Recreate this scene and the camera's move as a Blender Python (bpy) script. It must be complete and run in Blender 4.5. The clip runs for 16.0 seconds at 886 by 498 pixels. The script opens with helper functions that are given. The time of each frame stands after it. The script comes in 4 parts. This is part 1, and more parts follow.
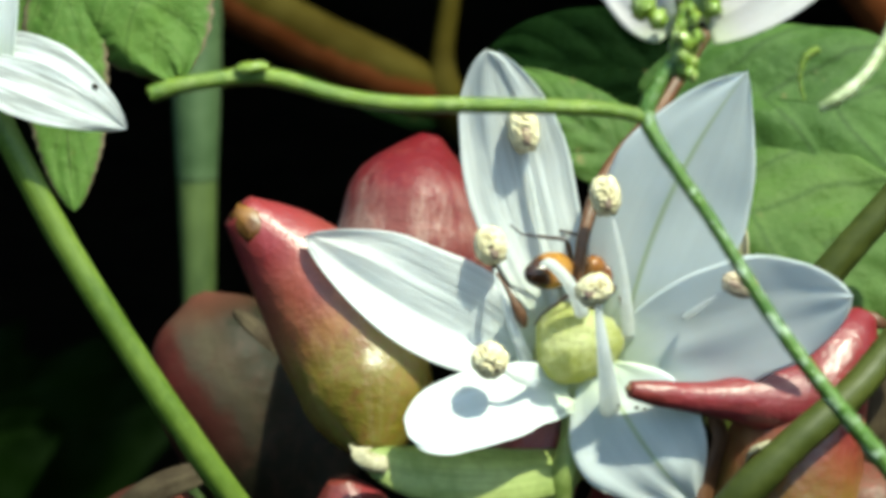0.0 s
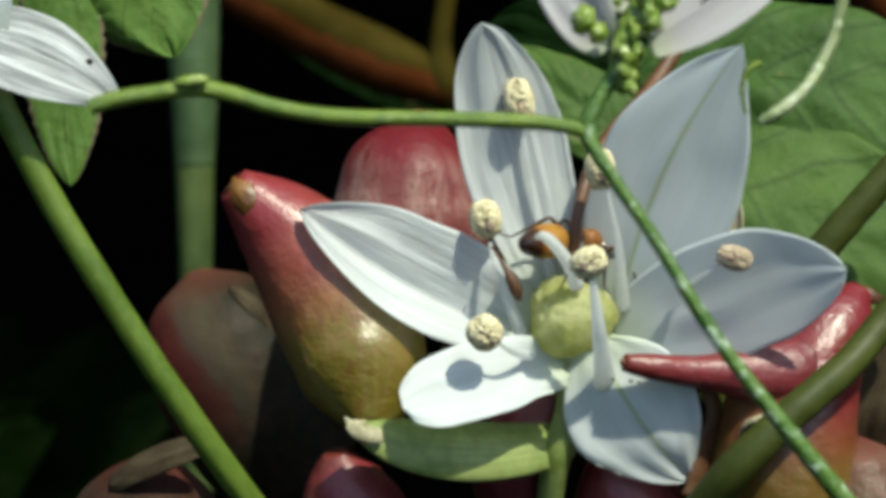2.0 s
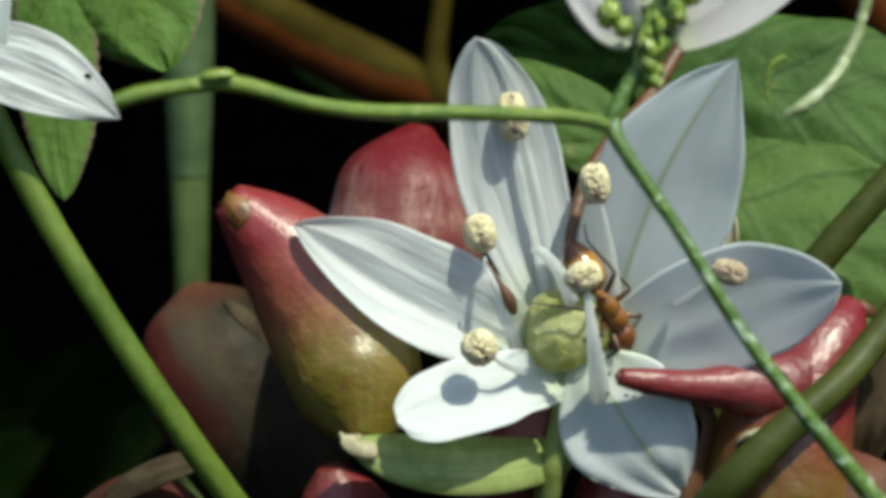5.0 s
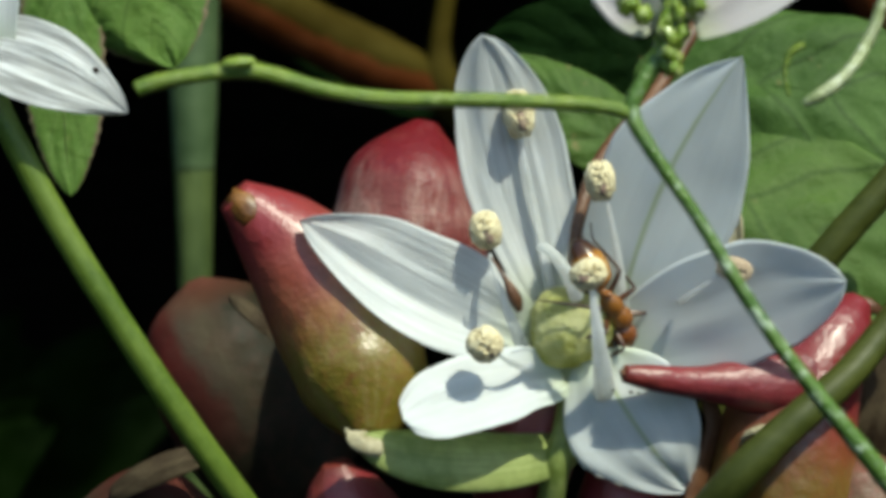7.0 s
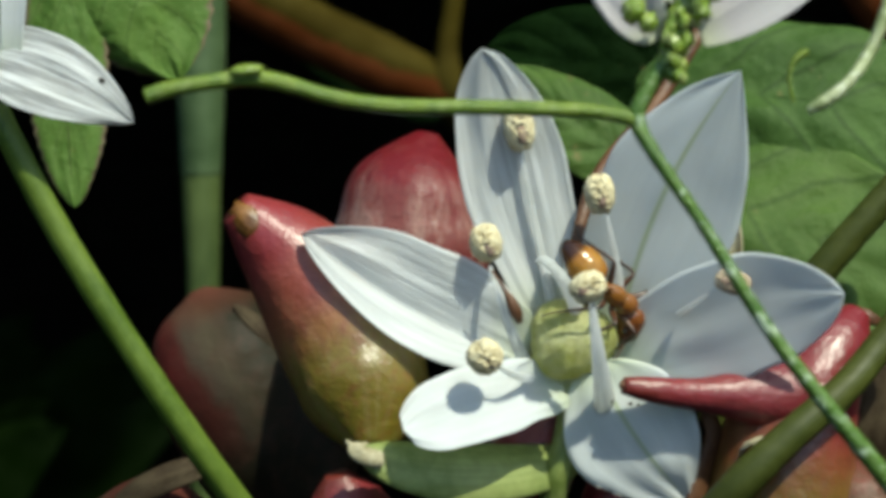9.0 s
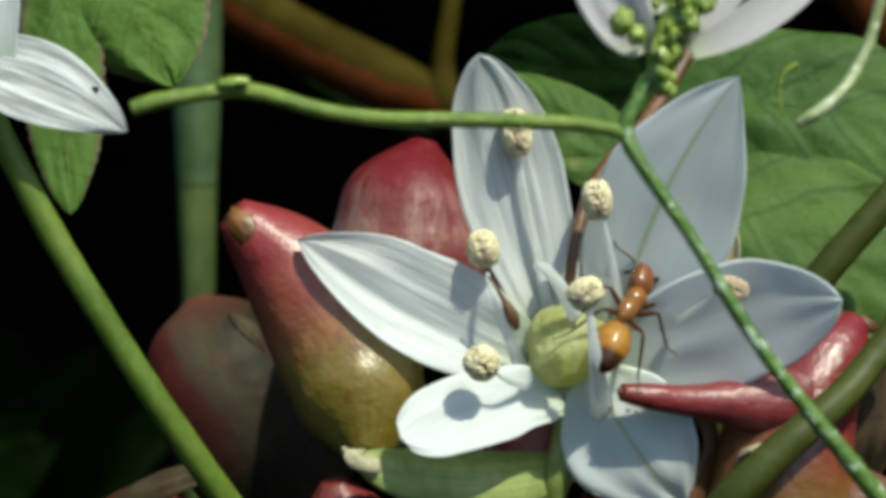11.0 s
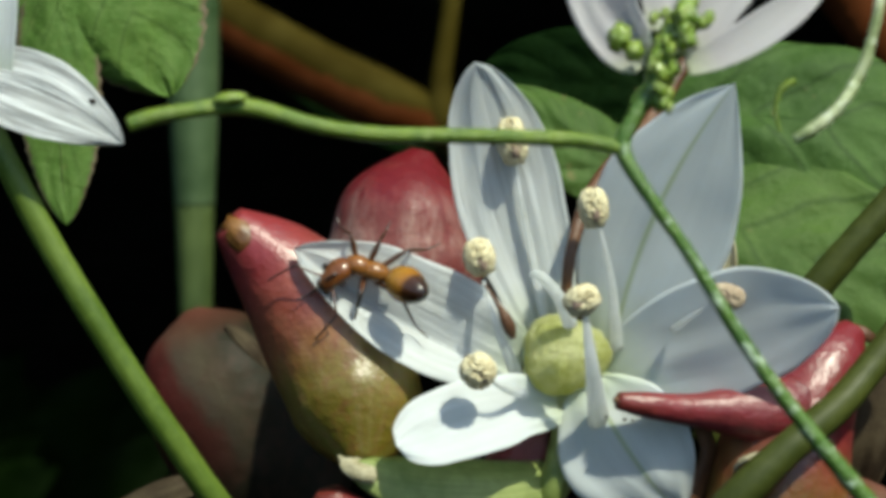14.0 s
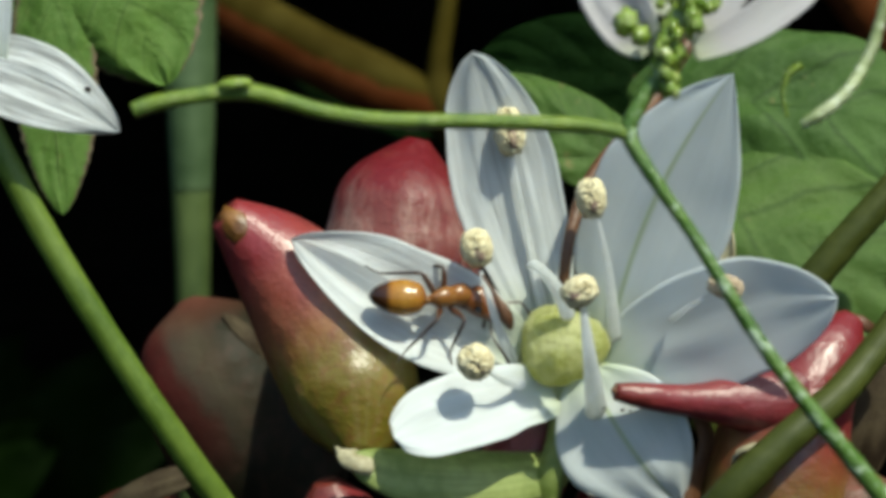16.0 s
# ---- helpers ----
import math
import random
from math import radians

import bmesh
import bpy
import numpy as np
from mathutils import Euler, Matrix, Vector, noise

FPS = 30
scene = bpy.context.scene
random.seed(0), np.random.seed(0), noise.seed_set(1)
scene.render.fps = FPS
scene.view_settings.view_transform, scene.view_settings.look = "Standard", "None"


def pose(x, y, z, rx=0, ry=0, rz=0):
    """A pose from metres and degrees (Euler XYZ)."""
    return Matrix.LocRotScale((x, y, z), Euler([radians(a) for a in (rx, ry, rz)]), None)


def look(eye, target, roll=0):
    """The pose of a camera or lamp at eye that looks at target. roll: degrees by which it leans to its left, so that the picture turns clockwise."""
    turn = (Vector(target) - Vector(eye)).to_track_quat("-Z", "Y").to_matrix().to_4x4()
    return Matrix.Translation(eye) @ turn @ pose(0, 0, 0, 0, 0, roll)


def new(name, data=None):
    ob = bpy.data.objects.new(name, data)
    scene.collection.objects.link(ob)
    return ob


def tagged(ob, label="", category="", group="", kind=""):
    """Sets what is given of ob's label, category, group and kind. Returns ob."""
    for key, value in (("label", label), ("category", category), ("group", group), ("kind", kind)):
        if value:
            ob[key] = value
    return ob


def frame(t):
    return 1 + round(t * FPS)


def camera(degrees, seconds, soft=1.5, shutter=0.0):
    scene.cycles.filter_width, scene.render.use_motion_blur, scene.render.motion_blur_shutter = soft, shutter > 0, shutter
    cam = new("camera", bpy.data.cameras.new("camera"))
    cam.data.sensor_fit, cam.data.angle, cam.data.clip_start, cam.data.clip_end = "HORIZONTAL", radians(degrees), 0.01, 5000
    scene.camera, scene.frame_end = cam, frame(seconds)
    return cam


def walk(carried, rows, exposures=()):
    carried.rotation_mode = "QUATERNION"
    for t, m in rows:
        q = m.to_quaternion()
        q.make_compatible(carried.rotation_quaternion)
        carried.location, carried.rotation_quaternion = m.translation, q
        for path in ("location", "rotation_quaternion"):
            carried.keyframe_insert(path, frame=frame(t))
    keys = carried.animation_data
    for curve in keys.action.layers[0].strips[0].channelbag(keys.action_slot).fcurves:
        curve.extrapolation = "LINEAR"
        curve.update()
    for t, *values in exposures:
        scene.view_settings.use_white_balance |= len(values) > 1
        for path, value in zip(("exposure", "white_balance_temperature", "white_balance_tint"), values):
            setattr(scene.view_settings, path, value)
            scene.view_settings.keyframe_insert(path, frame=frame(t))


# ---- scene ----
EXPOSURE = 0.85
KELVIN = 7050.0
TINT = -7.5
SKY_STRENGTH = 0.15
SUN_STRENGTH = 2.9

# ---- camera and its path ----
cam = camera(22.0, 16.0, soft=4.5)
cam.data.dof.use_dof = True
cam.data.dof.focus_distance = 0.0780
cam.data.dof.aperture_fstop = 150.0
PATH = [
    (0, pose(-0.000511, -0.072491, 0.334541, 64.5909, 0.0162, -0.1572)),
    (0.5, pose(-0.000444, -0.072288, 0.334176, 64.2546, 0.0031, -0.1605)),
    (1, pose(-0.000156, -0.072270, 0.334022, 64.0920, 0.0633, -0.0446)),
    (1.5, pose(-0.000243, -0.072798, 0.333829, 64.3912, 0.0065, -0.0840)),
    (2, pose(-0.000393, -0.072962, 0.333879, 64.5022, -0.1073, -0.1365)),
    (2.5, pose(-0.000137, -0.072882, 0.333790, 64.8098, -0.0598, -0.1477)),
    (3, pose(-0.000008, -0.072512, 0.334056, 64.9855, 0.0436, -0.2706)),
    (3.5, pose(0.000056, -0.072625, 0.334152, 65.0039, 0.0997, -0.1880)),
    (4, pose(-0.000365, -0.072692, 0.333995, 64.5898, -0.0576, -0.2742)),
    (6.5, pose(-0.000300, -0.072895, 0.334222, 64.9802, -0.0866, -0.2138)),
    (7, pose(-0.000443, -0.072829, 0.334390, 64.4066, -0.0996, -0.1781)),
    (7.5, pose(-0.000585, -0.072834, 0.334252, 64.4798, -0.1326, -0.2648)),
    (8, pose(-0.000314, -0.072796, 0.334443, 64.6830, -0.1008, -0.1157)),
    (8.5, pose(-0.000211, -0.072884, 0.334371, 64.7284, -0.0655, -0.0308)),
    (9, pose(-0.000012, -0.073045, 0.335104, 64.3230, 0.0724, 0.1039)),
    (9.5, pose(-0.000176, -0.072900, 0.334820, 64.6922, -0.0207, 0.0008)),
    (12, pose(-0.000029, -0.073003, 0.334424, 64.8350, -0.0578, 0.0212)),
    (12.5, pose(-0.000066, -0.073013, 0.334226, 65.1047, -0.0557, -0.0849)),
    (13, pose(-0.000016, -0.072987, 0.334310, 65.2469, -0.0446, -0.0761)),
    (13.5, pose(0.000156, -0.073006, 0.334030, 65.1262, 0.0280, 0.0244)),
    (14, pose(0.000007, -0.073198, 0.333879, 65.5380, -0.0488, -0.0142)),
    (14.5, pose(0.000000, -0.073109, 0.334091, 65.0000, -0.0000, 0.0000)),
    (15, pose(0.000074, -0.072967, 0.333974, 65.0778, -0.0001, -0.0607)),
    (15.5, pose(0.000069, -0.072916, 0.334111, 65.1999, 0.0270, -0.1181)),
    (16, pose(0.000060, -0.072809, 0.334124, 65.0205, 0.0078, -0.0754)),
]
SPRIG_SWAY = [
    (0, 0.633, 0.383, 0.822),
    (0.5, 0.552, 0.301, 0.645),
    (1, 0.344, 0.184, 0.395),
    (1.5, -0.150, 0.030, 0.065),
    (2, -0.792, -0.138, -0.296),
    (2.5, -0.288, -0.073, -0.157),
    (3, 1.205, 0.392, 0.842),
    (3.5, 0.490, 0.189, 0.406),
    (4, -0.398, -0.020, -0.043),
    (6.5, 0.842, 0.335, 0.719),
    (7, 0.392, 0.245, 0.526),
    (7.5, 0.415, 0.235, 0.505),
    (8, 1.123, 0.407, 0.874),
    (8.5, 0.660, 0.295, 0.632),
    (9, 0.653, 0.374, 0.801),
    (9.5, 0.863, 0.370, 0.793),
    (12, 0.109, 0.110, 0.237),
    (12.5, 0.101, 0.055, 0.118),
    (13, 0.810, 0.314, 0.673),
    (13.5, 0.758, 0.225, 0.484),
    (14, 0.433, 0.094, 0.201),
    (14.5, 0.000, 0.000, 0.000),
    (15, 0.708, 0.197, 0.423),
    (15.5, 0.737, 0.228, 0.488),
    (16, 0.677, 0.182, 0.390),
]
BLOSSOM_SWAY = [
    (0, -0.219, 0.032, 0.069),
    (0.5, -0.201, 0.016, 0.035),
    (1, -0.035, -0.009, -0.020),
    (1.5, -0.128, -0.017, -0.036),
    (2, -0.261, -0.008, -0.017),
    (2.5, -0.217, -0.009, -0.020),
    (3, -0.164, 0.001, 0.002),
    (3.5, -0.218, 0.001, 0.002),
    (4, -0.191, -0.003, -0.007),
    (6.5, -0.041, 0.025, 0.054),
    (7, -0.061, 0.039, 0.083),
    (7.5, -0.069, 0.025, 0.053),
    (8, 0.006, 0.038, 0.081),
    (8.5, -0.045, 0.030, 0.065),
    (9, 0.046, 0.096, 0.205),
    (9.5, 0.014, 0.063, 0.135),
    (12, -0.031, 0.024, 0.051),
    (12.5, 0.059, -0.011, -0.024),
    (13, -0.074, 0.001, 0.003),
    (13.5, 0.010, -0.023, -0.048),
    (14, -0.001, -0.019, -0.041),
    (14.5, 0.000, 0.000, 0.000),
    (15, -0.028, -0.010, -0.021),
    (15.5, -0.005, 0.001, 0.003),
    (16, 0.001, 0.017, 0.037),
]
ANT_PATH = [
    (0, pose(0.00414, -0.00156, 0.30019, 54.3, 21.9, 45.2)),
    (0.5, pose(0.00414, -0.00150, 0.30034, 10.2, 33.4, 29.9)),
    (1, pose(0.00424, -0.00159, 0.30015, 10.6, 23.2, 44.5)),
    (1.5, pose(0.00441, -0.00163, 0.30005, 10.7, 24.8, 44.7)),
    (2, pose(0.00425, -0.00154, 0.30024, 10.7, 24.7, 44.8)),
    (2.5, pose(0.00431, -0.00160, 0.30011, 10.8, 25.4, 44.8)),
    (3, pose(0.00377, -0.00146, 0.30041, 10.5, 30.3, 35.5)),
    (3.2, pose(0.00386, -0.00154, 0.30047, 11.6, 35.2, 41.6)),
    (3.4, pose(0.00412, -0.00190, 0.30019, 8.9, 39.2, 15.6)),
    (3.6, pose(0.00485, -0.00211, 0.30020, 71.8, 47.3, 41.1)),
    (3.8, pose(0.00524, -0.00255, 0.29974, 65.5, 56.2, 25.1)),
    (4, pose(0.00535, -0.00288, 0.29950, 62.9, 57.5, 20.8)),
    (6.5, pose(0.00545, -0.00305, 0.29915, 75.1, 55.1, 39.1)),
    (7, pose(0.00540, -0.00303, 0.29918, 67.5, 57.4, 27.1)),
    (7.5, pose(0.00534, -0.00301, 0.29923, 76.0, 58.7, 37.4)),
    (8, pose(0.00532, -0.00298, 0.29929, 76.2, 58.8, 37.6)),
    (8.5, pose(0.00535, -0.00296, 0.29933, 76.3, 58.8, 37.7)),
    (9, pose(0.00546, -0.00275, 0.29978, 65.3, 45.4, 31.8)),
    (9.2, pose(0.00542, -0.00263, 0.30004, 71.9, 44.3, 44.4)),
    (9.35, pose(0.00553, -0.00293, 0.29986, 69.8, 36.2, 42.7)),
    (9.5, pose(0.00540, -0.00332, 0.29926, 46.6, 13.6, 48.0)),
    (9.7, pose(0.00480, -0.00360, 0.29891, 33.9, -5.5, 52.6)),
    (11.8, pose(0.00665, -0.00304, 0.29939, 7.0, -9.8, 75.7)),
    (12, pose(0.00659, -0.00335, 0.29944, -49.7, 20.8, 125.1)),
    (12.2, pose(0.00639, -0.00410, 0.29902, -48.0, 19.3, 124.8)),
    (12.5, pose(0.00546, -0.00429, 0.29873, -50.1, -1.3, 175.8)),
    (12.8, pose(0.00357, -0.00427, 0.29842, -51.5, 11.3, 160.5)),
    (13, pose(0.00234, -0.00392, 0.29847, -43.2, 21.2, 128.9)),
    (13.2, pose(0.00272, -0.00377, 0.29829, -45.0, 9.2, 152.7)),
    (13.4, pose(0.00216, -0.00389, 0.29828, -44.0, -20.3, 168.5)),
    (13.5, pose(0.00127, -0.00318, 0.29838, -37.2, -43.7, 152.1)),
    (13.6, pose(-0.00027, -0.00259, 0.29882, -36.4, -46.7, 150.3)),
    (13.7, pose(-0.00029, -0.00242, 0.29918, -13.4, -62.9, 115.5)),
    (13.8, pose(-0.00047, -0.00212, 0.29984, -26.9, -57.7, 134.4)),
    (13.9, pose(-0.00105, -0.00195, 0.30020, -11.6, -11.3, 110.9)),
    (14, pose(-0.00178, -0.00186, 0.30038, -45.6, -17.1, 173.9)),
    (14.05, pose(-0.00212, -0.00191, 0.30029, -47.7, 31.1, -160.5)),
    (14.1, pose(-0.00229, -0.00198, 0.30013, -37.9, 53.9, -135.1)),
    (14.2, pose(-0.00212, -0.00205, 0.29950, 12.8, 61.1, -65.2)),
    (14.3, pose(-0.00199, -0.00216, 0.29928, 64.8, 47.1, 21.2)),
    (14.5, pose(-0.00051, -0.00235, 0.29886, 49.8, 15.8, 30.6)),
    (14.8, pose(-0.00074, -0.00227, 0.29903, 47.4, 7.3, 26.8)),
    (15, pose(-0.00082, -0.00221, 0.29918, 47.2, 3.0, 19.1)),
    (15.2, pose(-0.00078, -0.00218, 0.29922, 47.5, 6.0, 22.3)),
    (15.5, pose(-0.00063, -0.00211, 0.29937, 47.9, 11.2, 32.8)),
    (15.8, pose(-0.00051, -0.00251, 0.29923, 40.9, -2.2, 43.4)),
    (16, pose(-0.00018, -0.00251, 0.29947, 46.5, 10.6, 39.8)),
]
HEAD_TURN = [
    (0, -0.0, 2.0, -40.0),
    (0.5, 0.0, 22.1, -15.8),
    (1, -0.0, 25.1, -28.3),
    (1.5, 0.0, 31.3, -27.6),
    (2, -0.0, 25.8, -27.8),
    (2.5, 0.0, 27.4, -27.5),
    (3, 0.0, 30.3, -19.4),
    (3.2, 0.0, 28.8, -20.8),
    (3.4, 0.0, 36.0, -7.7),
    (3.6, -0.0, -3.1, -26.5),
    (3.8, -0.0, 17.0, -31.1),
    (4, -0.0, 14.2, -26.5),
    (6.5, 0.0, 15.9, -36.1),
    (7, 0.0, 24.2, -37.4),
    (7.5, -0.0, 11.3, -30.9),
    (8, 0.0, 6.7, -27.7),
    (8.5, 0.0, 10.0, -30.1),
    (9, -0.0, 23.2, -43.5),
    (9.2, -0.0, 3.5, -35.7),
    (9.35, -0.0, -10.7, -26.9),
    (9.5, 0.0, -10.6, 53.7),
    (9.7, -0.0, -15.6, 17.6),
    (11.8, 0.0, -18.3, 30.7),
    (12, -0.0, 16.4, 48.5),
    (12.2, 0.0, -46.5, 30.4),
    (12.5, -0.0, -2.5, -7.2),
    (12.8, 0.0, 9.2, 1.6),
    (13, -0.0, -15.6, 19.3),
    (13.2, 0.0, 3.1, 2.9),
    (13.4, 0.0, 7.9, 30.4),
    (13.5, 0.0, 5.4, 23.8),
    (13.6, 0.0, 8.1, 38.5),
    (13.7, 0.0, 29.2, 19.1),
    (13.8, 0.0, 7.2, 43.4),
    (13.9, -0.0, -19.7, 61.1),
    (14, 0.0, 15.4, 62.3),
    (14.05, 0.0, 1.8, 13.3),
    (14.1, 0.0, 0.3, 19.0),
    (14.2, 0.0, -2.2, 9.9),
    (14.3, -0.0, -1.1, -6.7),
    (14.5, -0.0, 4.9, -43.5),
    (14.8, 0.0, -4.9, -55.2),
    (15, 0.0, 9.2, -73.7),
    (15.2, 0.0, 12.2, -41.1),
    (15.5, -0.0, 40.3, -67.7),
    (15.8, 0.0, -18.0, -50.4),
    (16, 0.0, -13.2, -57.3),
]
GASTER_TURN = [
    (0, 0.0, -12.0, 9.0),
    (0.5, -0.0, -15.2, 10.5),
    (1, -0.0, -8.5, -12.3),
    (1.5, 0.0, -12.1, -10.2),
    (2, 0.0, -18.9, -6.9),
    (2.5, 0.0, -18.5, -5.0),
    (3, -0.0, -10.4, -5.1),
    (3.2, -0.0, -18.5, -14.0),
    (3.4, 0.0, -21.0, -0.3),
    (3.6, 0.0, -51.8, -1.0),
    (3.8, -0.0, -39.0, -5.8),
    (4, 0.0, -29.5, -18.3),
    (6.5, 0.0, -33.0, -32.4),
    (7, 0.0, -26.8, -28.1),
    (7.5, 0.0, -36.1, -24.4),
    (8, -0.0, -35.5, -25.2),
    (8.5, -0.0, -34.8, -26.2),
    (9, 0.0, -31.8, -29.8),
    (9.2, 0.0, -33.7, -42.0),
    (9.35, -0.0, -2.1, 13.1),
    (9.5, 0.0, -0.3, 12.2),
    (9.7, 0.0, -43.0, 2.7),
    (11.8, 0.0, -3.2, 17.1),
    (12, 0.0, -9.6, -15.8),
    (12.2, -0.0, -9.4, -3.5),
    (12.5, 0.0, 2.3, -1.1),
    (12.8, 0.0, -17.7, 4.4),
    (13, -0.0, -15.2, 13.1),
    (13.2, 0.0, 6.3, -6.7),
    (13.4, -0.0, 4.4, 6.1),
    (13.5, 0.0, 8.7, 23.3),
    (13.6, 0.0, 8.2, 22.9),
    (13.7, 0.0, 6.7, 26.5),
    (13.8, 0.0, 3.8, 5.9),
    (13.9, 0.0, -43.0, 21.4),
    (14, -0.0, 46.3, -32.1),
    (14.05, -0.0, 39.1, -41.1),
    (14.1, 0.0, 38.6, -28.3),
    (14.2, -0.0, 3.6, -8.4),
    (14.3, -0.0, -24.8, -19.3),
    (14.5, 0.0, -22.8, -28.5),
    (14.8, -0.0, -20.8, -17.3),
    (15, 0.0, -13.3, -11.8),
    (15.2, 0.0, -18.8, -8.6),
    (15.5, 0.0, -26.4, -21.9),
    (15.8, -0.0, -26.6, -30.1),
    (16, 0.0, -31.7, -25.7),
]
walk(cam, PATH, exposures=[(t, EXPOSURE + s, KELVIN, TINT + g) for t, s, g in ((0.0, 0.68, -7), (0.5, 0.48, -6), (1.0, 0.24, -3), (1.5, 0.05, 0), (16.0, 0.0, 0))])

# ---- world, sun ----
SUN_WAY = Vector((0.33, -0.19, 0.925)).normalized()      # towards the sun
world = bpy.data.worlds.new("sky")
scene.world = world
world.use_nodes = True
wt = world.node_tree
sky = wt.nodes.new("ShaderNodeTexSky")
sky.sky_type = "NISHITA"
sky.sun_disc = False
sky.sun_elevation = math.asin(SUN_WAY.z)
sky.sun_rotation = math.atan2(SUN_WAY.x, SUN_WAY.y)
wt.links.new(sky.outputs[0], wt.nodes["Background"].inputs[0])
wt.nodes["Background"].inputs[1].default_value = SKY_STRENGTH
lamp = bpy.data.lights.new("sun", "SUN")
lamp.energy, lamp.angle, lamp.color = SUN_STRENGTH, radians(1.2), (1.0, 0.96, 0.91)
sun = new("sun", lamp)
sun.matrix_world = look(SUN_WAY * 3, (0, 0, 0))

# ---- placing to fit the camera's view: x to the right, y down as seen, 0.02 mm each at d 0; d in millimetres towards the viewer ----
UNIT = 0.00002
TILT = radians(25)
RIGHT, UP, NEAR = Vector((1, 0, 0)), Vector((0, math.sin(TILT), math.cos(TILT))), Vector((0, -math.cos(TILT), math.sin(TILT)))
CENTRE = Vector((0, 0, 0.3))


# Scales with depth, so a point keeps its place in the camera's view.
def spread(d):
    return (80.667 - d) / 80.667


def at(x, y, d=0.0):
    k = UNIT * spread(d)
    return CENTRE + RIGHT * ((x - 784) * k) + UP * ((441 - y) * k) + NEAR * (d * 0.001)


def size(w, d=0.0):
    return w * UNIT * spread(d)


def way(x, y, z):
    """A direction: to the right, up, towards the viewer."""
    return (RIGHT * x + UP * y + NEAR * z).normalized()


# ---- materials ----
def nodes_of(name):
    m = bpy.data.materials.new(name)
    m.use_nodes = True
    t = m.node_tree
    return m, t, t.nodes["Principled BSDF"]


def node(t, kind, **inputs):
    n = t.nodes.new(kind)
    for k, v in inputs.items():
        n.inputs[k.replace("_", " ")].default_value = v
    return n


def noise_at(t, scale, detail=4.0, rough=0.55, stretch=None, uv=False):
    c = t.nodes.new("ShaderNodeTexCoord")
    n = node(t, "ShaderNodeTexNoise", Scale=scale, Detail=detail, Roughness=rough)
    src = c.outputs["UV" if uv else "Object"]
    if stretch:
        mp = t.nodes.new("ShaderNodeMapping")
        mp.inputs["Scale"].default_value = stretch
        t.links.new(src, mp.inputs[0])
        src = mp.outputs[0]
    t.links.new(src, n.inputs["Vector"])
    return n.outputs["Fac"]


def ramp(t, fac, stops):
    n = t.nodes.new("ShaderNodeValToRGB")
    e = n.color_ramp.elements
    while len(e) < len(stops):
        e.new(0.5)
    for el, (p, c) in zip(e, stops):
        el.position, el.color = p, (*c, 1)
    t.links.new(fac, n.inputs[0])
    return n.outputs[0]


def blend(t, fac, a, b, mode="MIX"):
    n = t.nodes.new("ShaderNodeMix")
    n.data_type, n.blend_type = "RGBA", mode
    for sock, v in ((0, fac), (6, a), (7, b)):
        if hasattr(v, "links"):
            t.links.new(v, n.inputs[sock])
        else:
            n.inputs[sock].default_value = v if sock == 0 else (*v, 1)
    return n.outputs[2]


def bump(t, p, height, strength, distance):
    n = t.nodes.new("ShaderNodeBump")
    n.inputs["Strength"].default_value, n.inputs["Distance"].default_value = strength, distance
    t.links.new(height, n.inputs["Height"])
    t.links.new(n.outputs[0], p.inputs["Normal"])
    return n.outputs[0]


def along(t):
    c = t.nodes.new("ShaderNodeTexCoord")
    s = t.nodes.new("ShaderNodeSeparateXYZ")
    t.links.new(c.outputs["UV"], s.inputs[0])
    return s.outputs[0], s.outputs[1]


def add_translucent(t, p, colour, amount):
    """Lets part of the light through, as thin living tissue does."""
    tr = t.nodes.new("ShaderNodeBsdfTranslucent")
    if hasattr(colour, "links"):
        t.links.new(colour, tr.inputs[0])
    else:
        tr.inputs[0].default_value = (*colour, 1)
    mx = t.nodes.new("ShaderNodeMixShader")
    mx.inputs[0].default_value = amount
    out = t.nodes["Material Output"]
    t.links.new(p.outputs[0], mx.inputs[1])
    t.links.new(tr.outputs[0], mx.inputs[2])
    t.links.new(mx.outputs[0], out.inputs[0])


